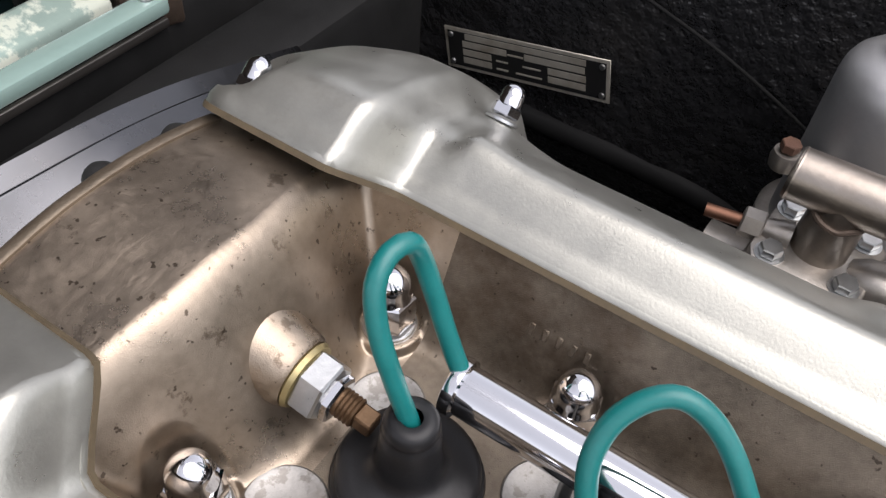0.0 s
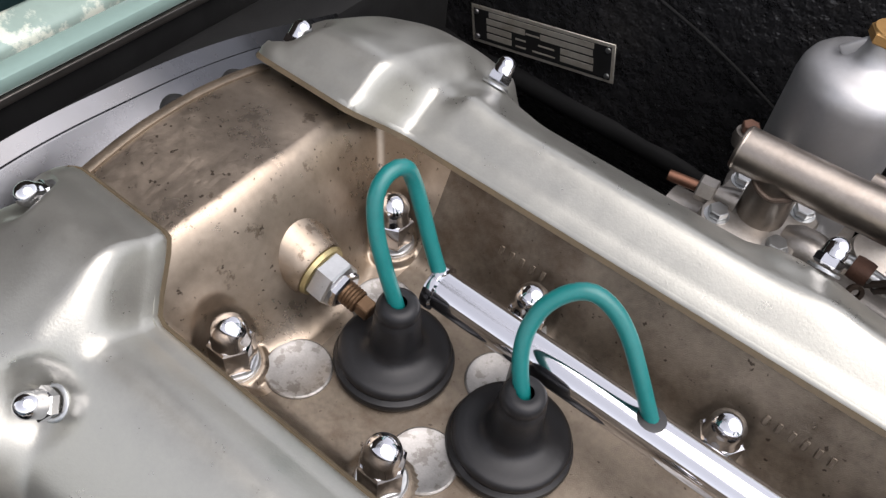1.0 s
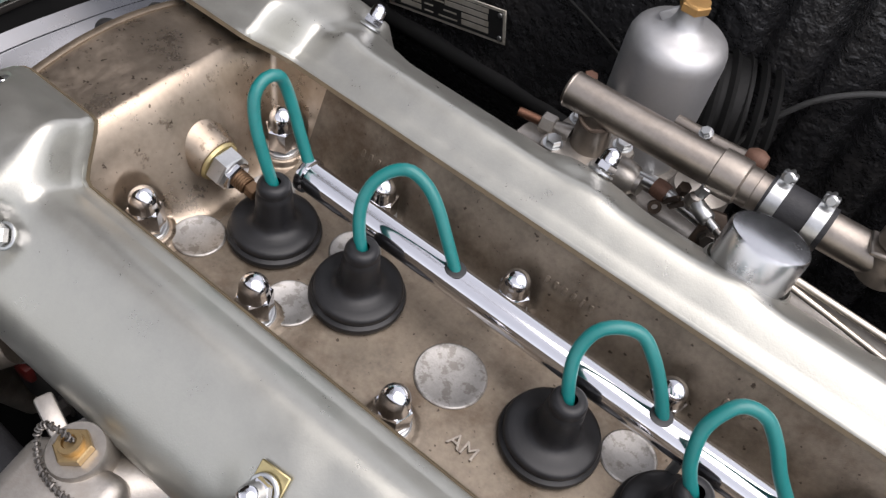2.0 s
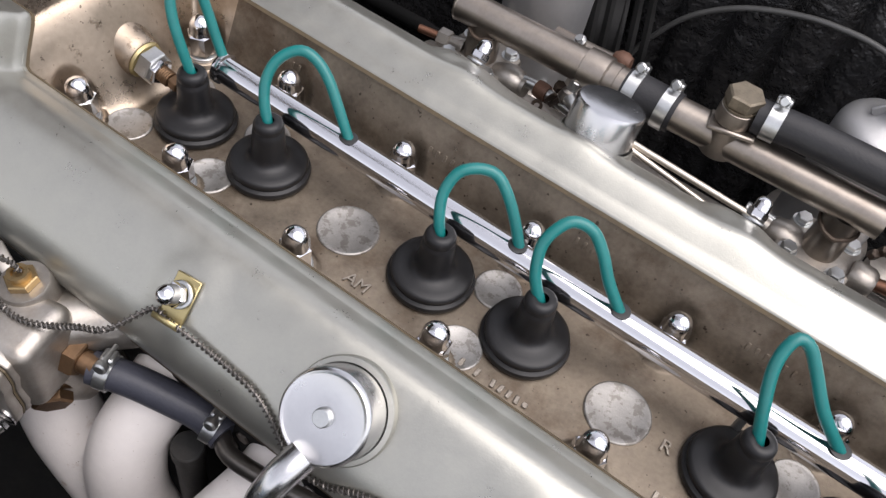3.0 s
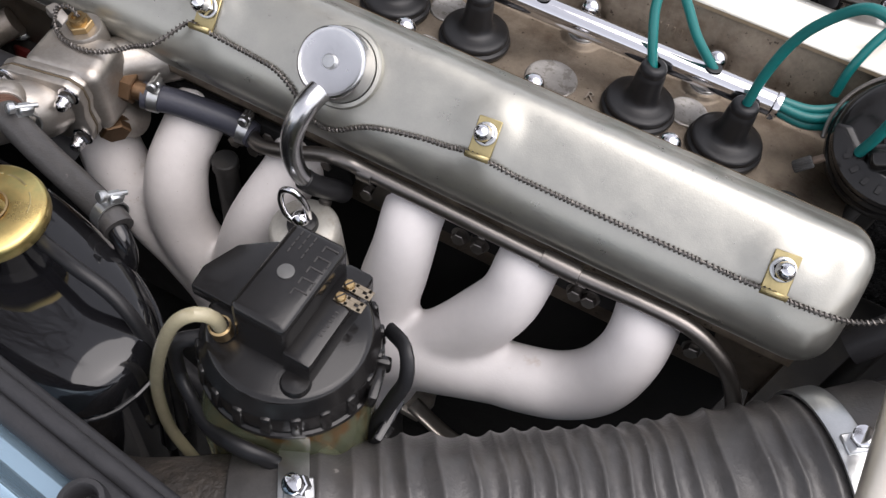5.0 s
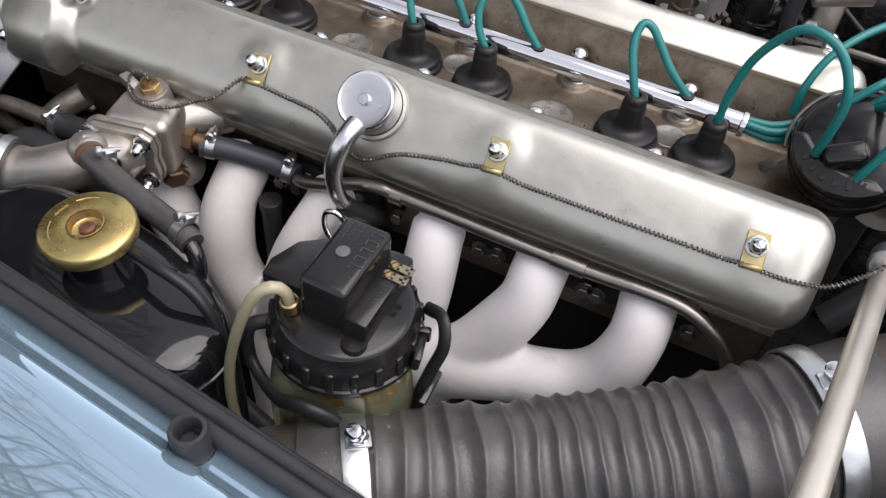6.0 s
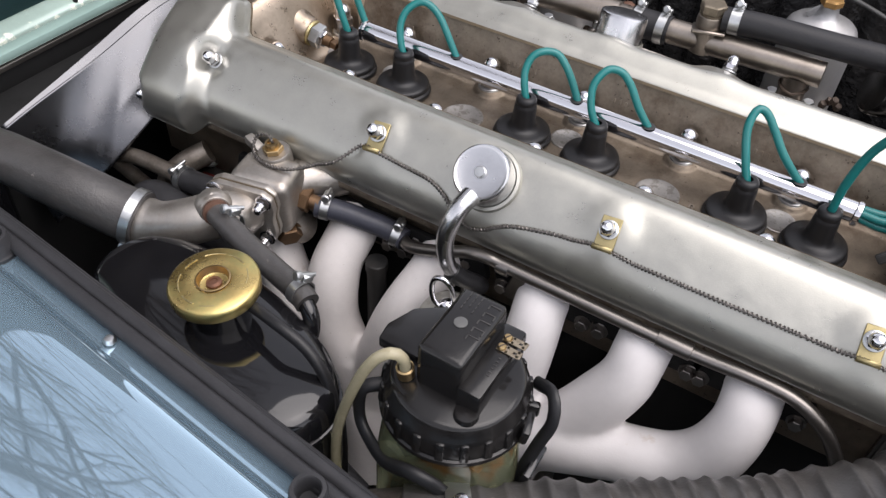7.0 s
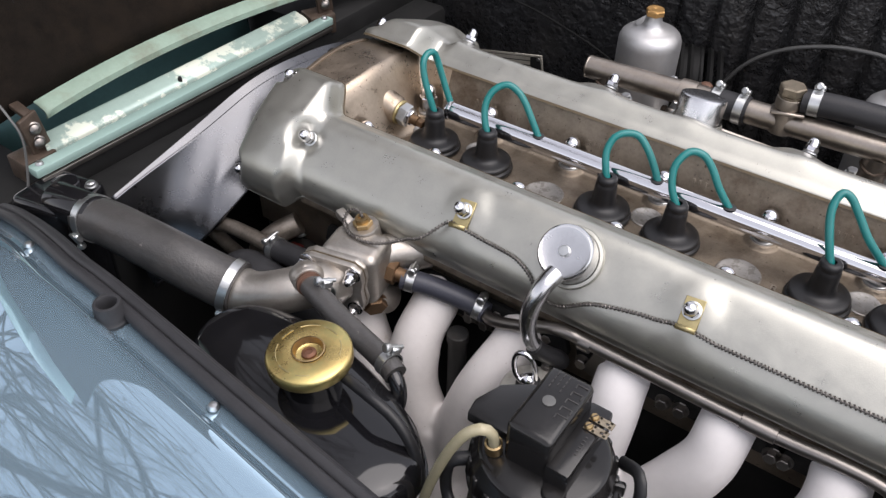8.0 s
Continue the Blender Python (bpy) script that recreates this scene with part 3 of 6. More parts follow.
for x, u in BOLTS:
    cover_nut(-1, x, u, SEAT[-1] + 0.0005, True)
    cover_nut(1, x + 0.010, u - 0.002, SEAT[1] + 0.0005)
cover_nut(-1, -0.068, 0.038, 0.0235)
cover_nut(-1, -0.141, 0.097, 0.0040)
cover_nut(-1, -0.136, -0.018, 0.0040)
cover_nut(1, -0.052, 0.046, 0.0405)
cover_nut(1, -0.136, -0.018, 0.0040)
cover_nut(1, -0.141, 0.097, 0.0040)

# cylinder head: valley between the covers, and the flanks below them
head = thing("cylinder_head", (0, 0, 0), "brown-stained cast alloy cylinder head with plug valley", "cylinder head")


NUTS = [(x, -0.0525) for x in (-0.054, 0.037, 0.139, 0.246, 0.354, 0.461)] + [(x, 0.0545) for x in (-0.048, 0.039, 0.143, 0.249, 0.358, 0.465)]


def smax(a, b, k):
    h = max(k - abs(a - b), 0.0) / k
    return max(a, b) + h * h * k / 4


def valley(x, y):
    """The casting between the covers: valley floor and walls, rising at the front to the cambered timing case."""
    q = abs(y)
    wall = (q - 0.0580) * 2.45
    z = smax(0.0, wall, 0.016)
    if x < -0.03:
        crest = 0.0748 - 0.0062 * (y / 0.05) ** 2
        side = ease((q - 0.016) / 0.042)
        start = -0.0785 - 0.0050 * side
        z = smax(z, -smax(-crest, -(crest - (x - start) * (2.25 + 0.3 * side)), 0.0165), 0.018 - 0.006 * side)
    z = min(z, 0.0548 + (0.08 - q) * 0.9325)
    for nx, ny in NUTS:
        if abs(x - nx) < 0.03:
            r = math.hypot(x - nx, y - ny)
            if r < 0.026:
                z = 0.0042 + (z - 0.0042) * (ease((r - 0.0125) / 0.0050) if z > 0.0042 else ease((r - 0.0138) / 0.003))
    rough = 0.00003 * noise.noise((x * 420, y * 420, 3.0)) + 0.00012 * noise.noise((x * 110, y * 110, 7.0))
    if x < -0.070 and z > 0.045:
        patch = ease((noise.noise((x * 34, y * 26, 8.0)) - 0.02) * 3.0)
        crack = max(0.0, 1 - abs(noise.noise((x * 120, y * 85, 5.0))) / 0.11)
        pit = max(0.0, noise.noise((x * 300, y * 240, 2.0)) - 0.45)
        rough -= patch * (0.00004 * crack + 0.0004 * pit)
    if -0.09 < x < -0.045:
        rough += 0.00007 * noise.noise((x * 260, y * 620, 4.0))
    return z + rough


def valley_rows(x0, x1, nx, ny):
    return [[(x0 + (x1 - x0) * i / nx, -0.0800 + 0.16 * j / ny, valley(x0 + (x1 - x0) * i / nx, -0.0800 + 0.16 * j / ny)) for j in range(ny + 1)] for i in range(nx + 1)]


hx = [-0.15 + 0.745 * i / 90 for i in range(91)]
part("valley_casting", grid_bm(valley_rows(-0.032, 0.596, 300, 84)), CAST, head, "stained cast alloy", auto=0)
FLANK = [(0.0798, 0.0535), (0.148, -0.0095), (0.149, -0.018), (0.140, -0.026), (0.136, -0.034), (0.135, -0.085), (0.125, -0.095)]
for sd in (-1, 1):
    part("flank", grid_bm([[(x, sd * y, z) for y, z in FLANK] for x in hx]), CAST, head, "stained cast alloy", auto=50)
part("rear_face", grid_bm([[(0.5955, y, -0.10), (0.5955, y, valley(0.58, y) if abs(y) < 0.08 else 0.05 - (abs(y) - 0.08) * 0.9)] for y in [-0.14 + 0.28 * k / 40 for k in range(41)]]), CAST, head)
for k, (x, y, r) in enumerate(((0.145, -0.005, 0.0215), (0.356, -0.006, 0.0215), (-0.031, -0.034, 0.0165), (0.046, 0.024, 0.0165), (0.044, -0.032, 0.0165), (0.250, 0.022, 0.0165),
                               (0.254, -0.033, 0.0165), (0.463, 0.021, 0.0165), (0.457, -0.033, 0.0165), (-0.026, 0.022, 0.0165))):
    d = lathe([(r, -0.001), (r, 0.001), (r - 0.0008, 0.0016), (r * 0.82, 0.0013), (r * 0.75, 0.0006), (0, 0.0009)], 36)
    part("core_plug", put(d, Matrix.Translation((x, y, 0))), DISC, head, "dull pressed steel core plug")
# raised letters and marks, lighter than the casting to paint in their highlights
for text, x, y, turn in (("AM", 0.177, -0.036, 0), ("R", 0.390, -0.008, 0)):
    part("cast_letters", put(lettering(text, 0.0125, 0.0014), pose(x, y, 0.0004, 0, 0, turn)), CASTHIGH, head)
for x, y, dy, pattern in ((0.262, -0.0395, 0.0, "l-l llllo"), (0.398, -0.0395, 0.0, "ll-ll-ll"), (0.484, -0.0470, 0.0, "lolll")):
    for k, sign in enumerate(pattern):
        if sign == "l":
            part("cast_mark", slab(0.0030, 0.0060, 0.0014, 0.0004, 1, pose(x + 0.0058 * k, y, 0.0005, 0, 0, 8 * math.sin(k * 2.1))), CASTHIGH, head)
        elif sign != " ":
            part("cast_mark", slab(0.0034, 0.0018 if sign == "-" else 0.0038, 0.0014, 0.0004, 1, Matrix.Translation((x + 0.0058 * k, y, 0.0005))), CASTHIGH, head)
for x, q in ((0.010, 5), (0.155, 6), (0.275, 3), (0.400, 6)):
    for k in range(q):
        y = 0.0700
        part("cast_mark", slab(0.0024, 0.0052, 0.0012, 0.0003, 1, pose(x + 0.0062 * k, y, valley(x, y) + 0.0003, 66, 0, 6 * math.sin(k * 1.7))), CAST, head)
for sd in (-1, 1):
    cm = cover_pose(sd)
    line = [X0 + 0.003 + (X1 - X0 - 0.006) * k / 200 for k in range(201)]
    part("joint_gasket", grid_bm([[tuple(cm @ Vector((x, cover_edges(x)[0] - 0.0022, -0.0030))), tuple(cm @ Vector((x, cover_edges(x)[0] - 0.0022, -0.0004))), tuple(cm @ Vector((x, cover_edges(x)[0] + 0.004, -0.0004)))] for x in line]), GASKET, head, "oily brown gasket edge")

# timing case: cambered casting between the wide ends of the covers
tc = thing("timing_case", (0, 0, 0), "brown cast alloy timing case with pitted cambered top", "timing case")


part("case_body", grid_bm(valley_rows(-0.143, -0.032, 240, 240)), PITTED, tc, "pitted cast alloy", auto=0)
rim = []
for j in range(61):
    y = -0.060 + 0.120 * j / 60
    z = 0.0748 - 0.0062 * (y / 0.05) ** 2 + 0.0004 * noise.noise((y * 90, 2, 2))
    rim.append([(-0.1400, y, z - 0.01), (-0.1402, y, z + 0.0012), (-0.1412, y, z + 0.0018), (-0.1455, y, z + 0.0012), (-0.1474, y, z - 0.0006), (-0.1478, y, z - 0.07)])
part("front_rim", grid_bm(rim), RIM, tc, "oily brown front flange rim")
part("front_face", slab(0.010, 0.25, 0.34, 0.004, 2, Matrix.Translation((-0.150, 0, -0.165))), SATIN, tc)
part("sensor_boss", put(lathe([(0.040, -0.042), (0.028, -0.0335), (0.0225, -0.027), (0.0190, -0.018), (0.0168, -0.008), (0.0156, -0.0015), (0.0142, 0.0), (0, 0.0)], 40), axis_pose((-0.051, 0.002, 0.0265), (1, 0, -0.14))), PITTED, tc)
for y, z in ((-0.056, 0.058), (0.006, 0.066), (0.044, 0.060)):
    part("flange_bolt", put(lathe([(0.0075, 0), (0.0075, 0.004), (0.006, 0.007), (0, 0.008)], 18), axis_pose((-0.1480, y, z), (-1, 0, 0))), SATIN, tc, "dark flange bolt")

sens = thing("temperature_sender", axis_pose((-0.051, 0.002, 0.0265), (1, 0, -0.14)), "brass-tipped temperature sender with hexagon nut", "sender")
part("seal_ring", lathe([(0.0135, 0), (0.0145, 0.001), (0.0135, 0.003), (0.008, 0.003)], 28), CAD, sens, "yellowish sealing ring")
part("hexagon", prism(6, 0.0132, 0.003, 0.014, 0.001), ZINC, sens)
part("lock_nut", prism(6, 0.0100, 0.014, 0.0185, 0.001, 0.4), CHROME, sens)
part("thread", lathe([(0.0062, 0.018)] + [(0.0062 - 0.0006 * (k % 2), 0.0185 + 0.0009 * k) for k in range(10)] + [(0, 0.0275)], 20), OLDBRASS, sens, "brown threaded end")
part("square_end", slab(0.008, 0.008, 0.008, 0.0008, 1, Matrix.Translation((0, 0, 0.0305))), OLDBRASS, sens)

# head nuts
first = thing("head_nut", (0, 0, 0), "tall chrome acorn nut on a plated washer", "nut", "head nuts")
part("nut", acorn(0.0192, 0.0205, 0.0086, 0.0055), CHROME, first)
part("washer", lathe([(0.0118, 0.0), (0.0118, 0.0016), (0.0112, 0.0022), (0.007, 0.0022)], 24), ZINC, first)
first.location = (*NUTS[0], 0.0045)
for k, (x, y) in enumerate(NUTS[1:]):
    copy_thing(first, pose(x, y, 0.0045, 0, 0, 17 * k))
for x, y in NUTS:
    part("nut_boss", lathe([(0.0152, -0.001), (0.0140, 0.0018), (0.0134, 0.0040), (0.0125, 0.0043)], 28), CAST, head).location = (x, y, 0)
    part("nut_pad", lathe([(0.0122, 0.0), (0.0122, 0.0044), (0.0118, 0.0047), (0, 0.0047)], 28), DISC, head, "bright machined spot face").location = (x, y, 0)

# rubber cap over the last stud, no nut; grouped with nuts by category only
rcap = thing("stud_cover", (0.551, -0.0525, 0.0), "round black rubber cap over the last head stud", "nut")
part("dome", lathe([(0.0125, 0.0), (0.0125, 0.014), (0.0120, 0.020)] + [(0.0120 * math.cos(math.pi / 2 * k / 8), 0.020 + 0.0105 * math.sin(math.pi / 2 * k / 8)) for k in range(9)], 28), RUBBER, rcap)
part("base_washer", lathe([(0.0145, 0.0), (0.0145, 0.0020), (0.0125, 0.0024)], 24), ZINC, rcap)

# ignition leads with rubber boots
BOOT = [(0, 0), (0.0278, 0), (0.0292, 0.0012), (0.0296, 0.0034), (0.0290, 0.0052), (0.0276, 0.0060), (0.0268, 0.0066), (0.0272, 0.0078), (0.0276, 0.0098), (0.0268, 0.0116), (0.0250, 0.0125), (0.0215, 0.0131),
        (0.0175, 0.0138), (0.0148, 0.0150), (0.0130, 0.0172), (0.0121, 0.0205), (0.0115, 0.028), (0.0110, 0.036), (0.0107, 0.0392), (0.0100, 0.0402), (0.0099, 0.0412), (0.0103, 0.0422), (0.0101, 0.0446), (0.0093, 0.0466), (0.0078, 0.0478), (0.0055, 0.0482), (0.0040, 0.0478)]
ARCS = (
    ((0.0, 0.0), [(0.0, 0.0, 0.042), (-0.008, 0.000, 0.063), (-0.016, 0.002, 0.082), (-0.021, 0.007, 0.096), (-0.022, 0.016, 0.102), (-0.020, 0.024, 0.101), (-0.018, 0.028, 0.092),
                  (-0.012, 0.029, 0.075), (-0.004, 0.028, 0.057), (0.005, 0.027, 0.042), (0.020, 0.026, 0.037)]),
    ((0.069, 0.0), [(0.069, 0.0, 0.041), (0.062, 0.004, 0.056), (0.058, 0.010, 0.069), (0.059, 0.018, 0.080), (0.065, 0.026, 0.087), (0.073, 0.031, 0.089), (0.083, 0.033, 0.084),
                    (0.093, 0.032, 0.075), (0.104, 0.029, 0.061), (0.117, 0.026, 0.042)]),
    ((0.210, 0.0), [(0.210, 0.0, 0.041), (0.204, 0.004, 0.056), (0.200, 0.011, 0.068), (0.202, 0.020, 0.079), (0.210, 0.028, 0.083), (0.221, 0.034, 0.081), (0.232, 0.033, 0.072),
                    (0.243, 0.030, 0.058), (0.253, 0.026, 0.042)]),
    ((0.284, 0.0), [(0.284, 0.0, 0.041), (0.274, 0.003, 0.058), (0.269, 0.011, 0.075), (0.272, 0.020, 0.085), (0.278, 0.027, 0.089), (0.289, 0.031, 0.086), (0.300, 0.030, 0.075),
                    (0.311, 0.027, 0.060), (0.326, 0.026, 0.042)]),
    ((0.427, 0.0), [(0.427, 0.0, 0.041), (0.418, 0.007, 0.061), (0.410, 0.018, 0.080), (0.409, 0.027, 0.091), (0.412, 0.033, 0.096), (0.420, 0.035, 0.092), (0.431, 0.032, 0.080),
                    (0.446, 0.027, 0.063), (0.468, 0.026, 0.042)]),
    ((0.498, 0.0), [(0.498, 0.0, 0.042), (0.499, -0.001, 0.077), (0.505, -0.003, 0.112), (0.518, -0.008, 0.140), (0.533, -0.014, 0.157), (0.555, -0.022, 0.156), (0.570, -0.028, 0.141),
                    (0.578, -0.031, 0.119), (0.5785, -0.027, 0.088), (0.577, -0.019, 0.061)]),
)
for (x, y), pts in ARCS:
    t = thing("ignition_lead", (x, y, 0), "green ignition lead with round black rubber plug boot", "ignition lead", "ignition leads")
    part("boot", lathe(BOOT, 40), RUBBER, t, "matt black rubber boot")
    part("cable", sweep([(a - x, b - y, c) for a, b, c in pts], 0.0037, 12, 0.003), LEAD, t, "green insulated cable")

# chrome conduit that carries the leads
con = thing("lead_conduit", (0, 0, 0), "chrome tube carrying the ignition leads along the valley", "conduit")
ct = part("tube", sweep([(0.003, 0.026, 0.0365), (0.26, 0.0262, 0.0355), (0.519, 0.027, 0.0345)], 0.0098, 32, 0.02, cap=False), CHROME, con)
for x, z in ((0.003, 0.0365), (0.519, 0.0345)):
    part("end_collar", put(lathe([(0.0098, -0.003), (0.0115, -0.0022), (0.0118, 0), (0.0115, 0.0022), (0.0098, 0.003), (0.0088, 0.0025), (0.0088, -0.0025)], 32), axis_pose((x, 0.026, z), (1, 0, 0))), CHROME, con)
for x in (0.116, 0.251, 0.325, 0.466):
    part("hole_rim", put(lathe([(0.0060, 0), (0.0064, 0.0006), (0.0052, 0.0009), (0, 0.0005)], 20), axis_pose((x, 0.0258, 0.0452), (0, 0, 1))), INK, ct, "dark hole in the chrome")
for x in (0.052, 0.272, 0.418):
    part("stem", put(lathe([(0.003, 0), (0.003, 0.027), (0, 0.027)], 12), Matrix.Translation((x, 0.0255, 0))), ZINC, con)
block = thing("engine_block", (0.22, 0, -0.30), "dark grimy engine block under the cylinder head", "engine block")
part("block_casting", slab(0.74, 0.24, 0.40, 0.012, 2, Matrix.Translation((0, 0, 0.004))), MATTBLACK, block)
for k in range(6):
    part("core_plug", put(lathe([(0.02, 0), (0.02, 0.002), (0.017, 0.003), (0, 0.001)], 24), axis_pose((-0.24 + 0.1 * k, -0.12, 0.05), (0, -1, 0))), MATTBLACK, block)


# ---------------------------------------------------------------- small fittings
def hose_clip(p, d, r, screw, width=0.008, wing=True):
    """A worm-drive clip round a hose of radius r at p; screw: the way from the hose to its screw."""
    t = thing("hose_clip", axis_pose(p, d), "bright zinc worm-drive hose clip with slotted screw", "hose clip", "hose clips")
    inv = t.matrix_world.to_3x3().inverted()
    w = inv @ Vector(screw)
    w = Vector((w.x, w.y, 0)).normalized()
    a = Vector((-w.y, w.x, 0))
    part("band", lathe([(r + 0.0002, -width / 2), (r + 0.0014, -width / 2), (r + 0.0014, width / 2), (r + 0.0002, width / 2)], 32), ZINC, t)
    base = w * (r + 0.0035)
    hb = part("housing", put(slab(0.010, 0.006, width * 1.05, 0.0012, 1), Matrix.Translation(base) @ Matrix((( a.x, w.x, 0, 0), (a.y, w.y, 0, 0), (0, 0, 1, 0), (0, 0, 0, 1)))), ZINC, t)
    part("screw", put(join(lathe([(0.0018, -0.008), (0.0018, 0.008), (0.0040, 0.008), (0.0042, 0.0095), (0.0042, 0.0118), (0.0030, 0.0128), (0, 0.0128)], 14)), axis_pose(base + w * 0.002, a)), ZINC, hb)
    return t


def bolt_bm(r=0.006, h=0.005, washer=0.009):
    return join(lathe([(washer, 0), (washer, 0.0012), (0.003, 0.0012)], 20), prism(6, r, 0.0012, 0.0012 + h, 0.0006))


def bolt(parent, p, d, r=0.006, h=0.005, material=None, name="bolt"):
    return part(name, put(bolt_bm(r, h, r * 1.4), axis_pose(p, d)), material or ZINC, parent)


def rubber_hose(name, pts, r, label, material=None, step=0.006):
    t = thing(name, (0, 0, 0), label, "hose")
    part("hose_wall", sweep(pts, r, 20, step), material or HOSE, t)
    return t


# ---------------------------------------------------------------- oil filler and breather
fill = thing("oil_filler", cover_pose(-1) @ Matrix.Translation((0.241, 0.042, 0.031)), "polished alloy oil filler cap on the exhaust cam cover", "oil filler cap")
part("neck", lathe([(0.0285, -0.006), (0.0285, 0.0025), (0.0278, 0.0036), (0.0252, 0.0042)], 48), COVER, fill)
cap_ob = part("cap", lathe([(0.0246, 0.003), (0.0246, 0.0235), (0.0240, 0.0256), (0.0226, 0.0268), (0.0214, 0.0264), (0.0205, 0.0260), (0.006, 0.0260), (0, 0.0260)], 56), POLISHED, fill, "brushed alloy cap with rolled rim")
part("centre_stud", lathe([(0.0052, 0.026), (0.0050, 0.0285), (0.0042, 0.0295), (0, 0.0297)], 20), ZINC, cap_ob)
part("breather_tube", sweep([tuple(fill.matrix_world.inverted() @ Vector(q)) for q in
                             ((0.243, -0.166, 0.056), (0.2405, -0.177, 0.052), (0.238, -0.185, 0.043), (0.2355, -0.189, 0.030), (0.2345, -0.190, 0.016), (0.2355, -0.189, 0.002), (0.238, -0.187, -0.010), (0.2425, -0.183, -0.021))],
                            lambda d, n: 0.0086 - 0.0018 * d / n, 24, 0.003), POLISHED, fill, "polished curved breather tube")

part("breather_elbow", sweep([tuple(fill.matrix_world.inverted() @ Vector(q)) for q in ((0.2405, -0.185, -0.017), (0.2445, -0.181, -0.024), (0.250, -0.174, -0.032), (0.255, -0.166, -0.040), (0.257, -0.158, -0.050))], 0.0082, 20, 0.003), RUBBER, fill, "black rubber elbow at the tube's foot")

filler2 = thing("breather_cap", axis_pose(cover_pose(1) @ Vector((0.245, 0.039, 0.038)), (0.0, 0.26, 0.96)), "polished cylindrical breather cap on the inlet cam cover", "breather cap")
part("base_ring", lathe([(0.0285, -0.006), (0.0275, 0.002), (0.0260, 0.004)], 40), COVER, filler2)
part("cap", lathe([(0.0245, 0.0), (0.0245, 0.027), (0.0235, 0.0295), (0.0205, 0.0305), (0, 0.0305)], 48), POLISHED, filler2)

# ---------------------------------------------------------------- exhaust side
MAN = (
    ("front", ([(0.006, -0.135, -0.060), (0.018, -0.165, -0.085), (0.040, -0.180, -0.130), (0.071, -0.183, -0.178), (0.106, -0.183, -0.213), (0.138, -0.183, -0.270), (0.150, -0.183, -0.40)],
               [(0.108, -0.130, -0.056), (0.109, -0.150, -0.068), (0.104, -0.174, -0.104), (0.106, -0.184, -0.160), (0.128, -0.184, -0.220), (0.149, -0.183, -0.30)],
               [(0.206, -0.130, -0.056), (0.204, -0.150, -0.068), (0.191, -0.174, -0.105), (0.170, -0.184, -0.180), (0.158, -0.183, -0.26), (0.154, -0.183, -0.36)])),
    ("rear", ([(0.312, -0.130, -0.042), (0.313, -0.148, -0.047), (0.314, -0.161, -0.075), (0.308, -0.167, -0.135), (0.308, -0.172, -0.178), (0.310, -0.178, -0.215), (0.312, -0.180, -0.275)],
              [(0.408, -0.130, -0.042), (0.408, -0.148, -0.047), (0.405, -0.161, -0.075), (0.389, -0.168, -0.113), (0.371, -0.174, -0.145), (0.350, -0.178, -0.178), (0.328, -0.180, -0.24)],
              [(0.499, -0.130, -0.042), (0.502, -0.148, -0.046), (0.502, -0.161, -0.072), (0.492, -0.168, -0.110), (0.470, -0.173, -0.135), (0.440, -0.178, -0.146), (0.408, -0.180, -0.155), (0.375, -0.181, -0.167), (0.345, -0.181, -0.188), (0.325, -0.180, -0.25)])),
)
for which, tubes in MAN:
    t = thing("exhaust_manifold", (0, 0, 0), "matt off-white ceramic-coated exhaust manifold, three tubes" + (" with brown heat stain" if which == "front" else ""), "exhaust manifold", "exhaust manifolds")
    cluster = [sweep(pts, lambda d, n: 0.0245 + 0.0030 * ease((d - 0.03) / 0.07), 32, 0.004) for pts in tubes]
    if which == "rear":
        cluster.append(sweep([(0.445, -0.177, -0.144), (0.415, -0.180, -0.153), (0.380, -0.181, -0.164), (0.350, -0.181, -0.182), (0.328, -0.181, -0.215), (0.316, -0.181, -0.270)], lambda d, n: 0.0255 + 0.0085 * ease(d / n * 2.2), 36, 0.004))
    else:
        cluster.append(sweep([(0.135, -0.184, -0.20), (0.150, -0.184, -0.26), (0.155, -0.184, -0.40)], lambda d, n: 0.025 + 0.012 * ease(d / n * 2), 36, 0.006))
    body = part("manifold_body", join(*cluster), CERAMIC if which == "rear" else STAINEDCERAMIC, t, "matt off-white coated tubes merging downward", auto=0)
    rm = body.modifiers.new("weld", "REMESH")
    rm.mode, rm.voxel_size, rm.use_smooth_shade = "VOXEL", 0.0032, True
    sm = body.modifiers.new("fillet", "SMOOTH")
    sm.factor, sm.iterations = 0.5, 14
    for pts in tubes:
        x, y, z = pts[0]
        fl = plate_bm([(a, b) for a, b in ((-0.045, -0.018), (0.045, -0.018), (0.050, 0), (0.045, 0.018), (-0.045, 0.018), (-0.050, 0))], 0.008, 0.0015)
        part("flange", put(fl, axis_pose((x, -0.1345, z), (0, -1, 0))), MATTBLACK, t, "dark flange plate")
        for dx in (-0.040, 0.040):
            part("flange_nut", put(bolt_bm(0.0058, 0.006, 0.0078), axis_pose((x + dx, -0.1425, z - 0.012), (0, -1, 0.1))), STEEL, t, "plain steel nut")
    if which == "rear":
        part("collector_flange", put(plate_bm([(-0.05, -0.022), (0.05, -0.022), (0.056, 0), (0.05, 0.022), (-0.05, 0.022), (-0.056, 0)], 0.010, 0.002), Matrix.Translation((0.316, -0.180, -0.275))), CAST_GREY, t, "dull flange")
        part("downpipe", sweep([(0.316, -0.184, -0.27), (0.320, -0.184, -0.4), (0.36, -0.18, -0.6)], 0.027, 20, 0.03), SATIN, t, "dark downpipe")
sl = thing("heat_shield", (0, 0, 0), "dull alloy bracket beneath the exhaust manifold", "bracket")
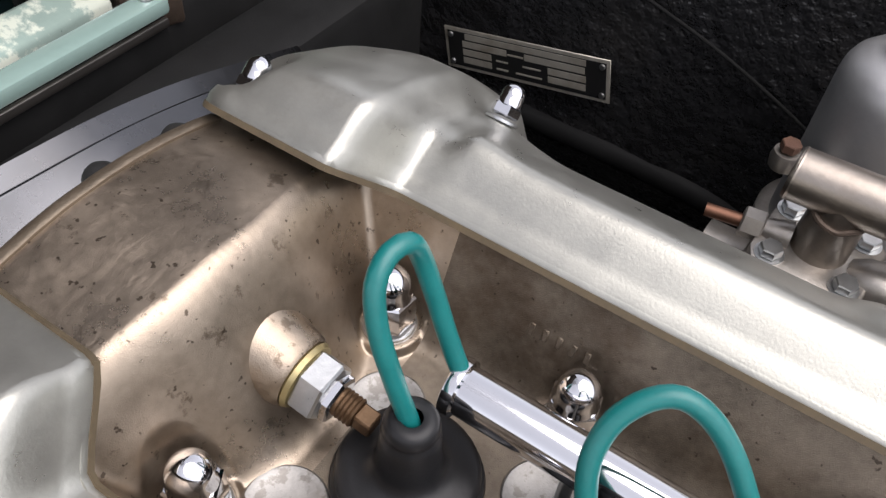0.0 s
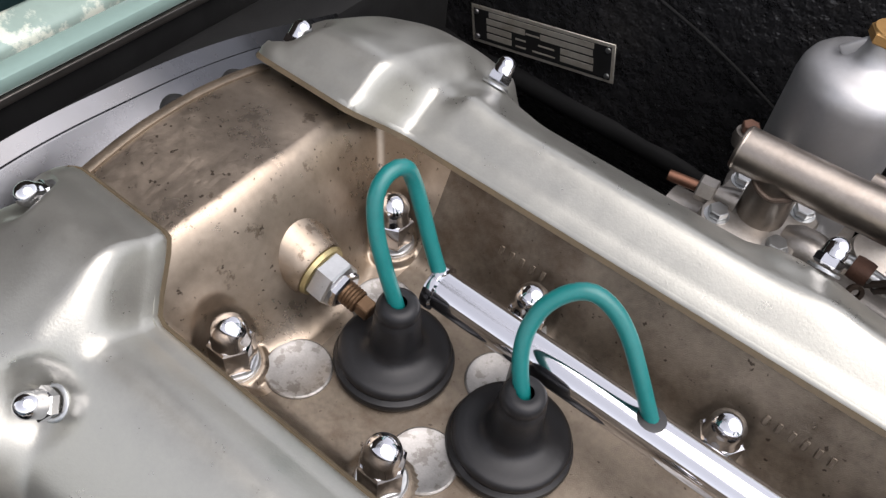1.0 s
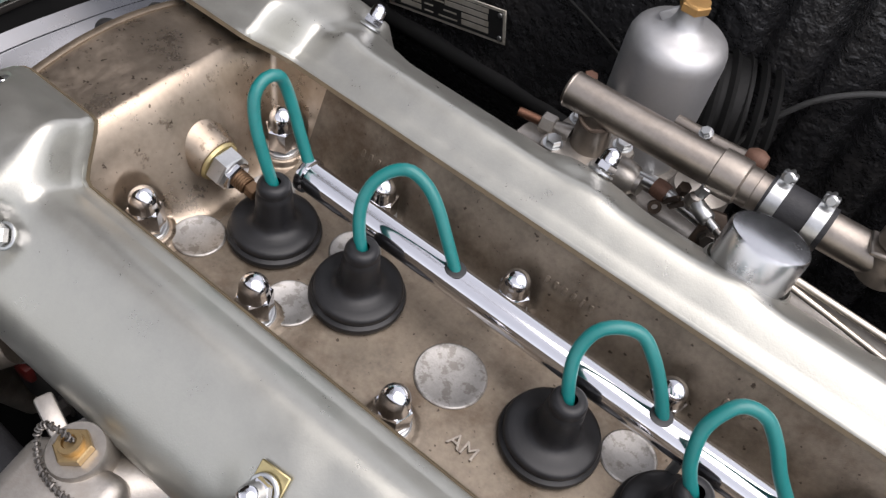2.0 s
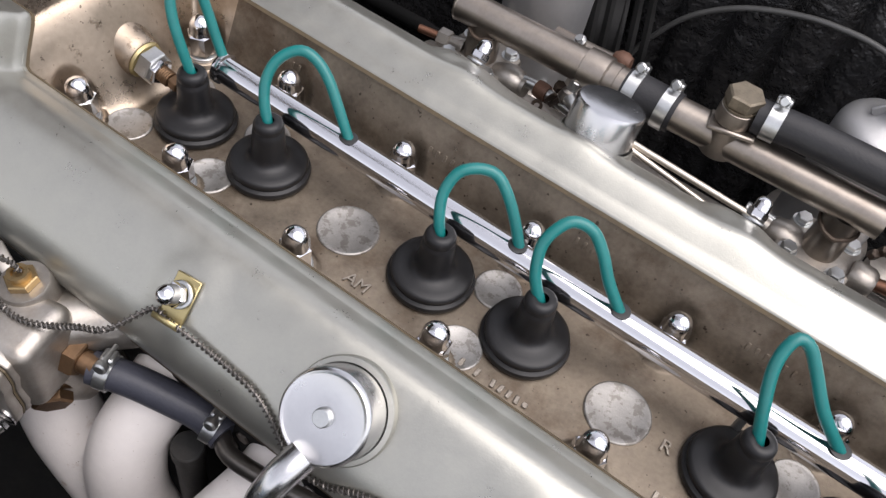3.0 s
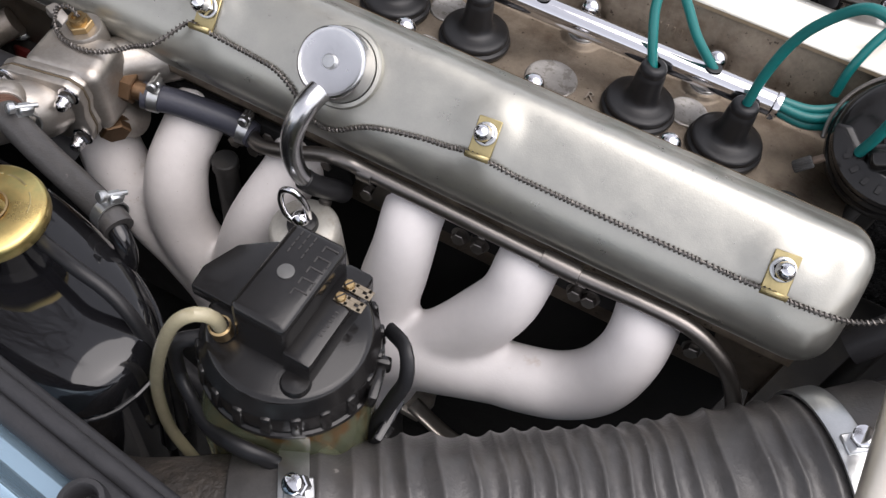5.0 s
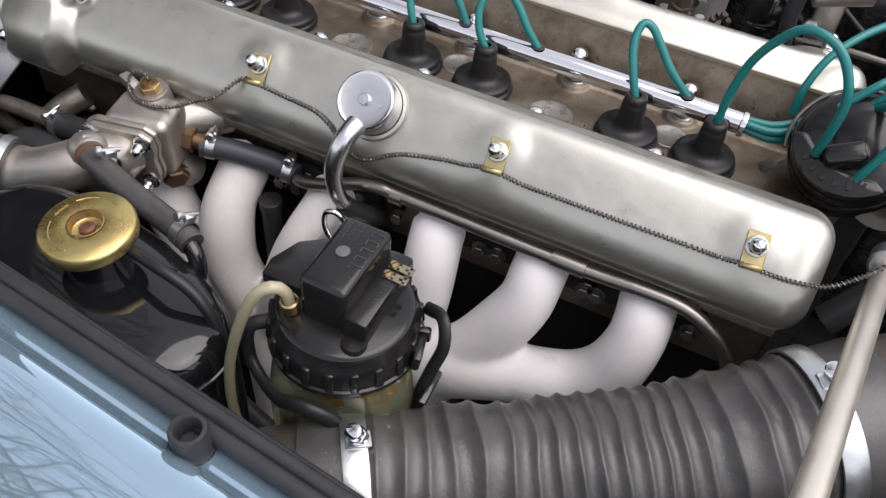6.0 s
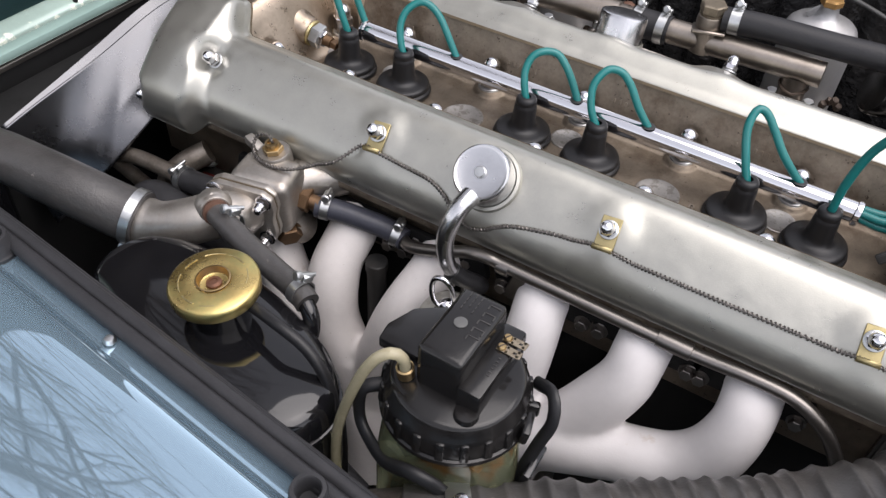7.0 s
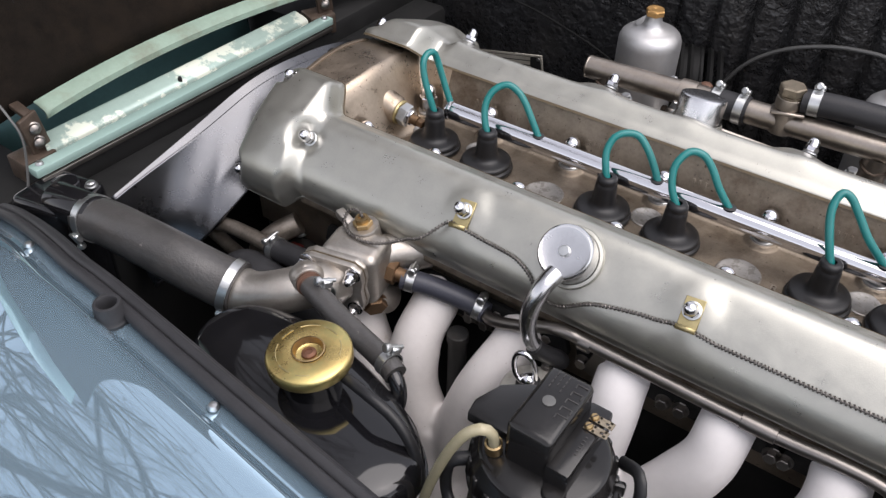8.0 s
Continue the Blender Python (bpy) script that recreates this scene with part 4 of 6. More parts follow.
part("shield_plate", grid_bm([[(0.36 + 0.11 * i / 8, -0.20 - 0.018 * j / 4 - 0.010 * math.sin(i / 8 * 3), -0.235 + 0.004 * j - 0.02 * (i / 8)) for j in range(5)] for i in range(9)]), CAST_GREY, sl).modifiers.new("thickness", "SOLIDIFY").thickness = 0.004

# heater pipe under the cover lip
hp = thing("heater_pipe", (0, 0, 0), "dull bronze-grey steel heater pipe along the head", "pipe")
part("pipe", sweep([(0.168, -0.150, -0.046), (0.182, -0.158, -0.042), (0.213, -0.160, -0.029), (0.242, -0.160, -0.014), (0.262, -0.159, -0.011), (0.290, -0.158, -0.013), (0.434, -0.158, -0.015),
                    (0.493, -0.158, -0.012), (0.528, -0.158, -0.014), (0.552, -0.160, -0.026), (0.570, -0.162, -0.046), (0.585, -0.166, -0.075), (0.598, -0.172, -0.11), (0.60, -0.18, -0.2)], 0.0058, 18, 0.004), STEEL, hp)
for x, l in ((0.277, 0.006), (0.432, 0.0145)):
    part("joint_sleeve", put(lathe([(0.0056, -l), (0.0072, -l + 0.0004), (0.0074, 0), (0.0072, l - 0.0004), (0.0056, l)], 24), axis_pose((x, -0.158, -0.0145), (1, 0, 0))), STEEL, hp)
for x in (0.135, 0.178, 0.232, 0.30, 0.368, 0.395, 0.45, 0.52):
    tab = thing("bracket_bolt", axis_pose((x, -0.1365, -0.050), (0, -1, 0)), "plated bolt in the flank of the head", "bolt", "flank bolts")
    part("bolt_head", bolt_bm(0.0052, 0.006, 0.0075), STEEL, tab)
st = thing("pipe_bracket", (0, 0, 0), "folded steel strip bracket below the breather", "bracket")
part("strip", slab(0.012, 0.0025, 0.045, 0.0006, 1, pose(0.286, -0.150, -0.040, 10, 18, 0)), STEEL, st)
rubber_hose("heater_hose", [(0.084, -0.172, -0.030), (0.105, -0.163, -0.033), (0.130, -0.155, -0.038), (0.152, -0.149, -0.043), (0.170, -0.150, -0.046)], 0.0106, "blue-black rubber heater hose", HEATHOSE)
hose_clip((0.093, -0.168, -0.031), (1, 0.35, -0.15), 0.0106, (0.1, 0.25, 1))
hose_clip((0.161, -0.149, -0.0445), (1, 0.2, -0.2), 0.0106, (0.1, 0.2, 1))

dk = thing("dipstick_tube", (0.1435, -0.158, -0.082), "dark capped oil tube standing between the exhaust tubes", "tube")
part("tube", lathe([(0.0098, -0.16), (0.0098, -0.012), (0.0112, -0.011), (0.0112, -0.001), (0.0102, 0.0), (0, 0.0)], 24), SATIN, dk)

# canister with pull ring
can = thing("filter_canister", pose(0.246, -0.197, -0.056, 6, -5, 0), "dull silver canister with bright wire pull ring", "canister")
part("body", lathe([(0, -0.13), (0.022, -0.13), (0.0265, -0.12), (0.0275, -0.012), (0.0272, -0.005), (0.0256, -0.0012), (0.0230, 0.0003), (0.0105, 0.0012)], 44), CANPAINT, can)
part("collar", lathe([(0.0118, -0.002), (0.0120, 0.003), (0.0112, 0.0062), (0.0085, 0.0075), (0, 0.0078)], 24), RUBBER, can, "soft black collar")
part("stud", lathe([(0.0072, 0.006), (0.0072, 0.009)] + [(0.0070 * math.cos(math.pi / 2 * k / 6), 0.010 + 0.006 * math.sin(math.pi / 2 * k / 6)) for k in range(7)], 18), CHROME, can)
part("pull_ring", sweep([(-0.004, -0.004, 0.008), (-0.010, -0.004, 0.016), (-0.0115, -0.003, 0.030), (-0.008, -0.002, 0.042), (-0.001, -0.001, 0.0455), (0.005, 0.0, 0.040), (0.0075, 0.001, 0.027), (0.006, 0.002, 0.010)], 0.0025, 12, 0.002), CHROME, can)
part("outlet_spring", sweep([(0.002, 0.020, -0.010), (0.003, 0.026, -0.001), (0.004, 0.031, 0.008)], lambda d, n: 0.0045 + 0.0010 * math.sin(d * 2 * math.pi / 0.0035), 14, 0.0008), SPRINGSTEEL, can, "coiled spring clip at the outlet")

# ---------------------------------------------------------------- thermostat housing and hoses
E0 = Vector((0.040, -0.190, -0.021))
th = thing("thermostat_housing", tuple(E0), "bare cast alloy thermostat housing with brass plugs", "thermostat housing")


def th_at(x, y, z):
    return tuple(Vector((x, y, z)) - E0)


part("body", slab(0.060, 0.046, 0.060, 0.010, 5, pose(0.004, 0.000, 0.001, 0, 0, 12)), CAST_GREY, th)
part("shoulder", slab(0.046, 0.036, 0.020, 0.009, 5, pose(0.003, 0.004, 0.0195, 8, 0, 12)), CAST_GREY, th)
part("foot", sweep([th_at(0.050, -0.182, -0.045), th_at(0.056, -0.178, -0.060), th_at(0.060, -0.165, -0.075)], 0.017, 20, 0.004), CAST_GREY, th)
part("neck_to_head", sweep([th_at(0.045, -0.175, -0.020), th_at(0.066, -0.150, -0.020), th_at(0.085, -0.128, -0.020)], 0.021, 20, 0.006), CAST_GREY, th)
EAR = [(-0.036, 0.012), (-0.034, 0.024), (-0.024, 0.0295), (0.024, 0.0295), (0.034, 0.024), (0.036, 0.012), (0.0335, 0.0), (0.036, -0.014), (0.033, -0.026), (0.024, -0.0295), (-0.022, -0.0295), (-0.032, -0.026), (-0.036, -0.014), (-0.0335, 0.0)]
FACE = pose(0.0, -0.028, 0.000, 90, 0, 12)
for z0, name, material in ((-0.0075, "body_flange", CAST_GREY), (0.0002, "plate_joint", GASKET), (0.0014, "cover_flange", CAST_GREY)):
    shrink = 0.985 if name == "plate_joint" else 1.0
    part(name, put(plate_bm([(a * shrink * 0.94, b * shrink) for a, b in EAR], 0.0012 if name == "plate_joint" else 0.0072, 0.0 if name == "plate_joint" else 0.0016), FACE @ Matrix.Translation((0, 0, z0))), material, th)
for dx, dz in ((-0.025, 0.0215), (0.0245, 0.0205), (0.0245, -0.0215), (-0.025, -0.0205)):
    part("acorn_nut", put(join(washer_bm(0.0078, 0.0014), acorn(0.0112, 0.0075, 0.0048, 0.003)), FACE @ Matrix.Translation((dx, dz, 0.0086))), CHROME, th, "bright acorn nut")
part("elbow_dome", put(lathe([(0.0235, 0.0), (0.0230, 0.006), (0.0205, 0.013), (0.015, 0.019), (0, 0.022)], 32), FACE @ Matrix.Translation((-0.003, 0, 0.008))), CAST_GREY, th)
part("elbow", sweep([th_at(0.044, -0.214, -0.020), th_at(0.042, -0.232, -0.016), th_at(0.034, -0.250, -0.010), th_at(0.018, -0.265, -0.014), th_at(0.000, -0.275, -0.020), th_at(-0.016, -0.280, -0.023), th_at(-0.034, -0.284, -0.024)],
                    lambda d, n: 0.0212 + 0.0012 * ease((d - n * 0.80) / (n * 0.06)), 32, 0.003), CAST_GREY, th)
part("elbow_rib", sweep([th_at(0.040, -0.246, -0.030), th_at(0.024, -0.262, -0.031), th_at(0.004, -0.274, -0.036)], 0.0022, 8, 0.004), CAST_GREY, th)
part("elbow_ball", put(lathe([(0.0, -0.018), (0.010, -0.015), (0.0158, -0.008), (0.0175, 0.0), (0.0158, 0.008), (0.010, 0.015), (0, 0.018)], 28), Matrix.Translation(th_at(0.036, -0.252, 0.001))), CAST_GREY, th)
part("elbow_boss", put(lathe([(0.0150, -0.016), (0.0145, -0.002), (0.0130, 0.0), (0, 0.0)], 24), axis_pose(th_at(0.0455, -0.2585, 0.0060), (0.78, -0.55, 0.30))), CAST_GREY, th)
part("hose_union", put(join(lathe([(0.0118, 0.0), (0.0122, 0.002), (0.0118, 0.004), (0.0095, 0.0045), (0.0080, 0.010), (0, 0.010)], 24)), axis_pose(th_at(0.0455, -0.2585, 0.0060), (0.78, -0.55, 0.30))), RUSTY, th, "rusty brown union ring")
part("sensor_boss", put(lathe([(0.018, -0.028), (0.0165, -0.010), (0.0158, 0.0035), (0.0145, 0.0055), (0, 0.0055)], 28), axis_pose(th_at(0.037, -0.170, 0.008), (-0.05, -0.12, 1))), CAST_GREY, th)
part("lug", slab(0.024, 0.010, 0.009, 0.0022, 2, Matrix.Translation(th_at(0.010, -0.166, 0.006)) @ pose(0, 0, 0, 0, 10, -16)), CAST_GREY, th)
part("brass_sender", put(join(prism(6, 0.0098, 0.005, 0.011, 0.0008), lathe([(0.0064, 0.011), (0.0062, 0.0155), (0.0038, 0.0155), (0.0032, 0.0135), (0, 0.0135)], 20)), axis_pose(th_at(0.037, -0.170, 0.008), (-0.05, -0.12, 1))), BRASS, th, "brass gauge sender")
part("plug_boss", put(lathe([(0.0165, -0.026), (0.0150, -0.006), (0.0146, -0.001), (0.0135, 0.0), (0, 0)], 28), axis_pose(th_at(0.0625, -0.1900, -0.0590), (0.74, -0.58, -0.22))), CAST_GREY, th)
part("brass_plug", put(join(lathe([(0.0128, 0.0), (0.0128, 0.002), (0.010, 0.0022), (0, 0.0022)], 28), prism(6, 0.0122, 0.002, 0.0105, 0.0014)), axis_pose(th_at(0.0625, -0.1900, -0.0590), (0.74, -0.58, -0.22))), OLDBRASS, th, "tarnished brass plug")
part("outlet_boss", put(lathe([(0.0175, -0.024), (0.0150, -0.004), (0.0138, 0.0), (0, 0.0)], 28), axis_pose(th_at(0.0690, -0.1755, -0.0250), (1, 0.22, -0.10))), CAST_GREY, th)
part("outlet_union", put(join(lathe([(0.0115, -0.004), (0.0115, 0.001), (0.0, 0.001)], 24), prism(6, 0.0122, 0.001, 0.0105, 0.001), lathe([(0.0075, 0.010), (0.0075, 0.020), (0, 0.020)], 20)), axis_pose(th_at(0.0690, -0.1755, -0.0250), (1, 0.22, -0.10))), OLDBRASS, th, "tarnished brass union")

rubber_hose("radiator_hose", [(-0.211, -0.306, -0.007), (-0.200, -0.306, -0.004), (-0.17, -0.305, 0.000), (-0.13, -0.303, 0.000), (-0.08, -0.297, -0.006), (-0.045, -0.2885, -0.0160), (-0.024, -0.2825, -0.0205)], lambda d, n: 0.0232 + 0.0020 * d / n, "thick faded black radiator top hose", DUSTY)
hose_clip((-0.201, -0.306, -0.004), (1, 0.0, 0.2), 0.0233, (0, -0.9, -0.3), 0.010)
hose_clip((-0.031, -0.2845, -0.0193), (1, 0.32, -0.28), 0.0252, (-0.1, -0.7, -0.65), 0.0085)
rubber_hose("bypass_hose", [(0.050, -0.2615, 0.0080), (0.070, -0.2685, 0.0080), (0.100, -0.276, 0.0050), (0.135, -0.284, 0.0035), (0.160, -0.2905, 0.0035), (0.173, -0.2955, 0.0015)], 0.0102, "grey-black rubber bypass hose", DUSTY)
hose_clip((0.066, -0.263, 0.0065), (1, -0.40, 0), 0.0102, (0.1, 0.4, 1))
hose_clip((0.162, -0.2905, 0.004), (1, -0.28, 0.0), 0.0104, (0.3, 0.5, 1))
bp = thing("tank_pipe", (0, 0, 0), "glossy black pipe from the bypass hose into the tank", "pipe")
part("pipe", sweep([(0.163, -0.292, 0.003), (0.176, -0.298, -0.002), (0.182, -0.303, -0.014), (0.180, -0.309, -0.03), (0.172, -0.316, -0.045)], 0.0068, 16, 0.003), BLACK, bp)

# steel bend and small hose ahead of the housing
sb = thing("water_pipe", (0, 0, 0), "bent grey steel water pipe behind the shroud", "pipe")
part("pipe", sweep([(-0.165, -0.130, -0.20), (-0.178, -0.150, -0.155), (-0.203, -0.168, -0.112), (-0.196, -0.176, -0.090), (-0.158, -0.178, -0.076), (-0.105, -0.182, -0.068), (-0.062, -0.188, -0.062), (-0.03, -0.19, -0.056)], 0.0085, 18, 0.004), GRIMYPIPE, sb)
part("pipe_end", sweep([(-0.13, -0.13, -0.20), (-0.135, -0.15, -0.15), (-0.128, -0.165, -0.105), (-0.105, -0.160, -0.075), (-0.085, -0.14, -0.06)], 0.013, 18, 0.005), GRIMYPIPE, sb)
rubber_hose("small_water_hose", [(-0.082, -0.186, -0.064), (-0.06, -0.188, -0.060), (-0.03, -0.190, -0.054), (0.008, -0.192, -0.046)], 0.0125, "short black rubber water hose")
hose_clip((-0.075, -0.1865, -0.063), (1, -0.05, 0.15), 0.0125, (0, -0.1, 1))
rubber_hose("lower_water_hose", [(-0.14, -0.20, -0.12), (-0.10, -0.21, -0.085), (-0.06, -0.215, -0.080), (-0.02, -0.21, -0.09), (0.01, -0.2, -0.12)], 0.020, "fat black rubber water hose")
pump = thing("water_pump", (-0.10, -0.09, -0.11), "dark water pump body with a red-painted patch", "water pump")
part("pump_body", lathe([(0, -0.05), (0.045, -0.05), (0.05, -0.03), (0.048, 0.02), (0.035, 0.035), (0, 0.04)], 32), SATIN, pump)
part("red_patch", slab(0.018, 0.014, 0.018, 0.004, 2, Matrix.Translation((0.005, -0.045, 0.005))), RED, pump, "red-painted fitting")
for a in range(5):
    bolt(pump, (0.038 * math.cos(a * 1.25), -0.01 + 0.038 * math.sin(a * 1.25), 0.03), (0, 0, 1))

# capillary wrapped in a spring, clipped along the cover
cp = thing("gauge_capillary", (0, 0, 0), "coiled-spring-armoured gauge capillary clipped along the cover", "capillary")


def on_cover(x, u, lift=0.0021):
    return tuple(cover_pose(-1) @ Vector((x, u, 0.0035 + cover_height(x, u) + lift)))


cap_pts = [(0.0365, -0.171, 0.0225), (0.033, -0.172, 0.030), (0.025, -0.174, 0.029), (0.020, -0.177, 0.021), (0.023, -0.182, 0.0140), (0.036, -0.188, 0.0125), (0.056, -0.188, 0.0125), (0.074, -0.181, 0.0160), (0.090, -0.175, 0.024), (0.106, -0.168, 0.030)]
cap_pts += [on_cover(x, u, h) for x, u, h in (
    (0.120, 0.0590, 0.004), (0.131, 0.0585, 0.0045), (0.143, 0.0590, 0.004), (0.158, 0.060, 0.0024), (0.175, 0.061, 0.002), (0.194, 0.063, 0.002), (0.210, 0.070, 0.002), (0.224, 0.081, 0.002), (0.238, 0.086, 0.0025), (0.252, 0.083, 0.002),
    (0.265, 0.076, 0.002), (0.280, 0.070, 0.002), (0.310, 0.0635, 0.002), (0.330, 0.061, 0.0024), (0.341, 0.0590, 0.004), (0.352, 0.0585, 0.0045), (0.364, 0.0590, 0.004), (0.380, 0.060, 0.002), (0.41, 0.060, 0.002), (0.452, 0.060, 0.002),
    (0.51, 0.0595, 0.002), (0.533, 0.0595, 0.0024), (0.545, 0.0590, 0.004), (0.556, 0.0585, 0.0045), (0.567, 0.0590, 0.004), (0.580, 0.0585, 0.0024), (0.594, 0.057, 0.004))]
cap_pts += [tuple(cover_pose(-1) @ Vector(q)) for q in ((0.608, 0.054, 0.032), (0.621, 0.045, 0.036), (0.640, 0.025, 0.042), (0.68, -0.02, 0.03))]
core = spline(cap_pts, 0.0004)
coil, side = [], Vector((0, 0, 1))
for k in range(0, len(core) - 1):
    ax = (core[k + 1] - core[k]).normalized()
    side = (side - ax * side.dot(ax)).normalized()
    a = 2 * math.pi * k / 8
    coil.append(core[k] + (side * math.cos(a) + ax.cross(side) * math.sin(a)) * 0.00165)
part("spring", sweep(coil, 0.00062, 5, smooth=False), SPRINGSTEEL, cp)
part("core", sweep(cap_pts, 0.0010, 8, 0.003), SPRINGSTEEL, cp)


# ---------------------------------------------------------------- header tank
def superellipse(cx, cy, rx, ry, n, k):
    a = 2 * math.pi * k / 48
    c, s = math.cos(a), math.sin(a)
    return (cx + rx * math.copysign(abs(c) ** (2 / n), c), cy + ry * math.copysign(abs(s) ** (2 / n), s))


tank = thing("header_tank", pose(0.118, -0.350, -0.076, 0, 0, -11), "glossy black header tank with a gold pressure cap", "header tank")
rows = []
for z, q in ((-0.14, 0.90), (-0.13, 0.97), (-0.11, 1.0), (0.050, 1.0), (0.058, 0.992), (0.064, 0.972), (0.0685, 0.940), (0.0715, 0.895), (0.0740, 0.82), (0.0765, 0.68), (0.079, 0.48), (0.080, 0.2)):
    rows.append([(*superellipse(0, 0, 0.127 - 0.061 * (1 - q), 0.061 * q, 2.35, k), z) for k in range(48)])
part("tank_shell", grid_bm(rows, closed_v=True, cap=True), BLACK, tank, auto=0)
part("seam", sweep([(*superellipse(0, 0, 0.1275, 0.0615, 2.35, k), 0.047) for k in range(49)], 0.0016, 6, 0.01), BLACK, tank)
part("filler_neck", lathe([(0.024, 0.075), (0.024, 0.101), (0.022, 0.102)], 32), BLACK, tank).location = (0.005, 0.010, 0)
pc = thing("pressure_cap", pose(0.1245, -0.3405, 0.0255, 3, -2, 0), "gold passivated pressure cap with brass centre rivet", "pressure cap")
disc = part("cap_disc", lathe([(0.0335, 0.003), (0.0343, 0.004), (0.0345, 0.0105), (0.0338, 0.0128), (0.0318, 0.0142), (0.0165, 0.0152), (0.0135, 0.0148), (0.0125, 0.012), (0.0105, 0.0102), (0.006, 0.0100), (0, 0.0102)], 64), CAPGOLD, pc)
cup = part("centre_cup", lathe([(0.0128, 0.0145), (0.0134, 0.0158), (0.0122, 0.0160), (0.0112, 0.0125), (0.0105, 0.0108)], 40), BRASS, disc, "bright brass cup")
part("centre_rivet", lathe([(0.0062, 0.0102), (0.0058, 0.0118), (0.003, 0.0125), (0.0028, 0.0118), (0, 0.0118)], 28), COPPER, disc, "coppery rivet")
for a0, a1, rr_ in ((20, 62, 0.0255), (110, 150, 0.026), (200, 245, 0.0255), (290, 318, 0.0262)):
    part("stamped_line", sweep([(rr_ * math.cos(radians(a)), rr_ * math.sin(radians(a)), 0.01465) for a in range(a0, a1, 6)], 0.00045, 6, 0.003), CAD, disc)
for a in (74, 80, 86, 92, 98, 164, 170, 176, 182, 256, 262, 268, 274):
    part("stamped_mark", slab(0.0012, 0.0042, 0.0006, 0, 1, pose(0.0255 * math.cos(radians(a)), 0.0255 * math.sin(radians(a)), 0.0147, 0, 0, a)), CAD, disc)
rubber_hose("overflow_hose", [(0.146, -0.335, 0.024), (0.156, -0.337, 0.026), (0.187, -0.342, 0.027), (0.209, -0.342, 0.018), (0.228, -0.345, 0.000), (0.240, -0.351, -0.030), (0.244, -0.358, -0.070), (0.246, -0.366, -0.12)], 0.0045, "thin glossy black overflow hose from the pressure cap neck", RUBBER)
rubber_hose("second_overflow_hose", [(0.180, -0.312, -0.02), (0.205, -0.322, -0.012), (0.226, -0.335, -0.03), (0.238, -0.345, -0.07), (0.24, -0.35, -0.13)], 0.0055, "black rubber drain hose beside the tank", RUBBER)

# ---------------------------------------------------------------- washer bottle
wb = thing("washer_bottle", pose(0.322, -0.320, 0, 0, 0, 0), "old screen-washer bottle with black pump lid, murky fluid inside", "washer bottle")
rows = []
for z, r, sq in ((-0.125, 0.040, 3.2), (-0.118, 0.047, 3.6), (-0.09, 0.0505, 4.2), (-0.030, 0.0505, 4.2), (-0.012, 0.0500, 4.0), (0.000, 0.0490, 3.4), (0.010, 0.0475, 2.6), (0.018, 0.0460, 2.0), (0.028, 0.0455, 2.0)):
    rows.append([(*superellipse(0, 0, r, r, sq, k), z) for k in range(48)])
turned = put(grid_bm(rows, closed_v=True, cap=True), Matrix.Rotation(radians(20), 4, "Z"))
part("bottle", turned, BOTTLE, wb, "yellowed translucent plastic with orange residue", auto=0)
lid = part("lid", lathe([(0.0490, 0.0165), (0.0528, 0.0170), (0.0532, 0.0190), (0.0528, 0.0210), (0.0512, 0.0220), (0.0508, 0.0360), (0.0496, 0.0395), (0.0480, 0.0415), (0.0462, 0.0470), (0.0445, 0.0490), (0.0420, 0.0500), (0, 0.0510)], 72), PLASTIC, wb, "black plastic screw lid")
for k in range(20):
    a = 2 * math.pi * k / 20
    part("grip_rib", slab(0.0050, 0.0062, 0.0165, 0.0016, 2, pose(0.0505 * math.cos(a), 0.0505 * math.sin(a), 0.0300, 0, -6, math.degrees(a))), PLASTIC, lid)
part("lid_hook", join(slab(0.006, 0.022, 0.014, 0.002, 2, pose(0.0535, 0.002, 0.026, 0, 8, 14)), slab(0.012, 0.006, 0.012, 0.002, 2, pose(0.0500, 0.014, 0.030, 0, 0, 14))), PLASTIC, lid, "moulded hook on the lid's edge")
mh = part("motor_housing", join(slab(0.034, 0.062, 0.040, 0.0045, 3, Matrix.Translation((-0.0035, 0.008, 0.067))), slab(0.018, 0.066, 0.030, 0.003, 2, Matrix.Translation((0.020, 0.008, 0.0535)))), PLASTIC, wb, "black plastic pump motor housing")
part("spout", put(lathe([(0.0085, -0.004), (0.0085, 0.001), (0.0075, 0.003), (0, 0.0035)], 24), Matrix.Translation((0.022, -0.028, 0.050))), PLASTIC, wb)
for k in range(5):
    y = 0.0300 - 0.0075 * k
    for dx, dy, lx, ly in ((0.0, 0.0019, 0.0085, 0.0009), (-0.0038, 0.0, 0.0009, 0.0042), (0.0038, 0.0, 0.0009, 0.0042))[:2 + k % 2]:
        part("moulded_mark", slab(lx, ly, 0.0007, 0.0002, 1, Matrix.Translation((0.0068 + dx, y + dy, 0.0872))), WORNPLASTIC, mh)
part("moulded_badge", lathe([(0.0046, 0.0868), (0.0046, 0.0878), (0.0040, 0.0880), (0, 0.0880)], 20), GREYCABLE, mh).location = (-0.006, 0.008, 0)
for k in range(3):
    for q in range(4 - k % 2):
        part("moulded_mark", slab(0.0008, 0.0030, 0.0005, 0, 1, Matrix.Translation((-0.004 - 0.0042 * k, 0.033 - 0.0042 * q, 0.0871))), WORNPLASTIC, mh)
for q in range(6):
    part("moulded_mark", slab(0.0020, 0.0009, 0.0005, 0, 1, Matrix.Translation((0.0235, 0.010 - 0.0032 * q, 0.0686))), WORNPLASTIC, mh)
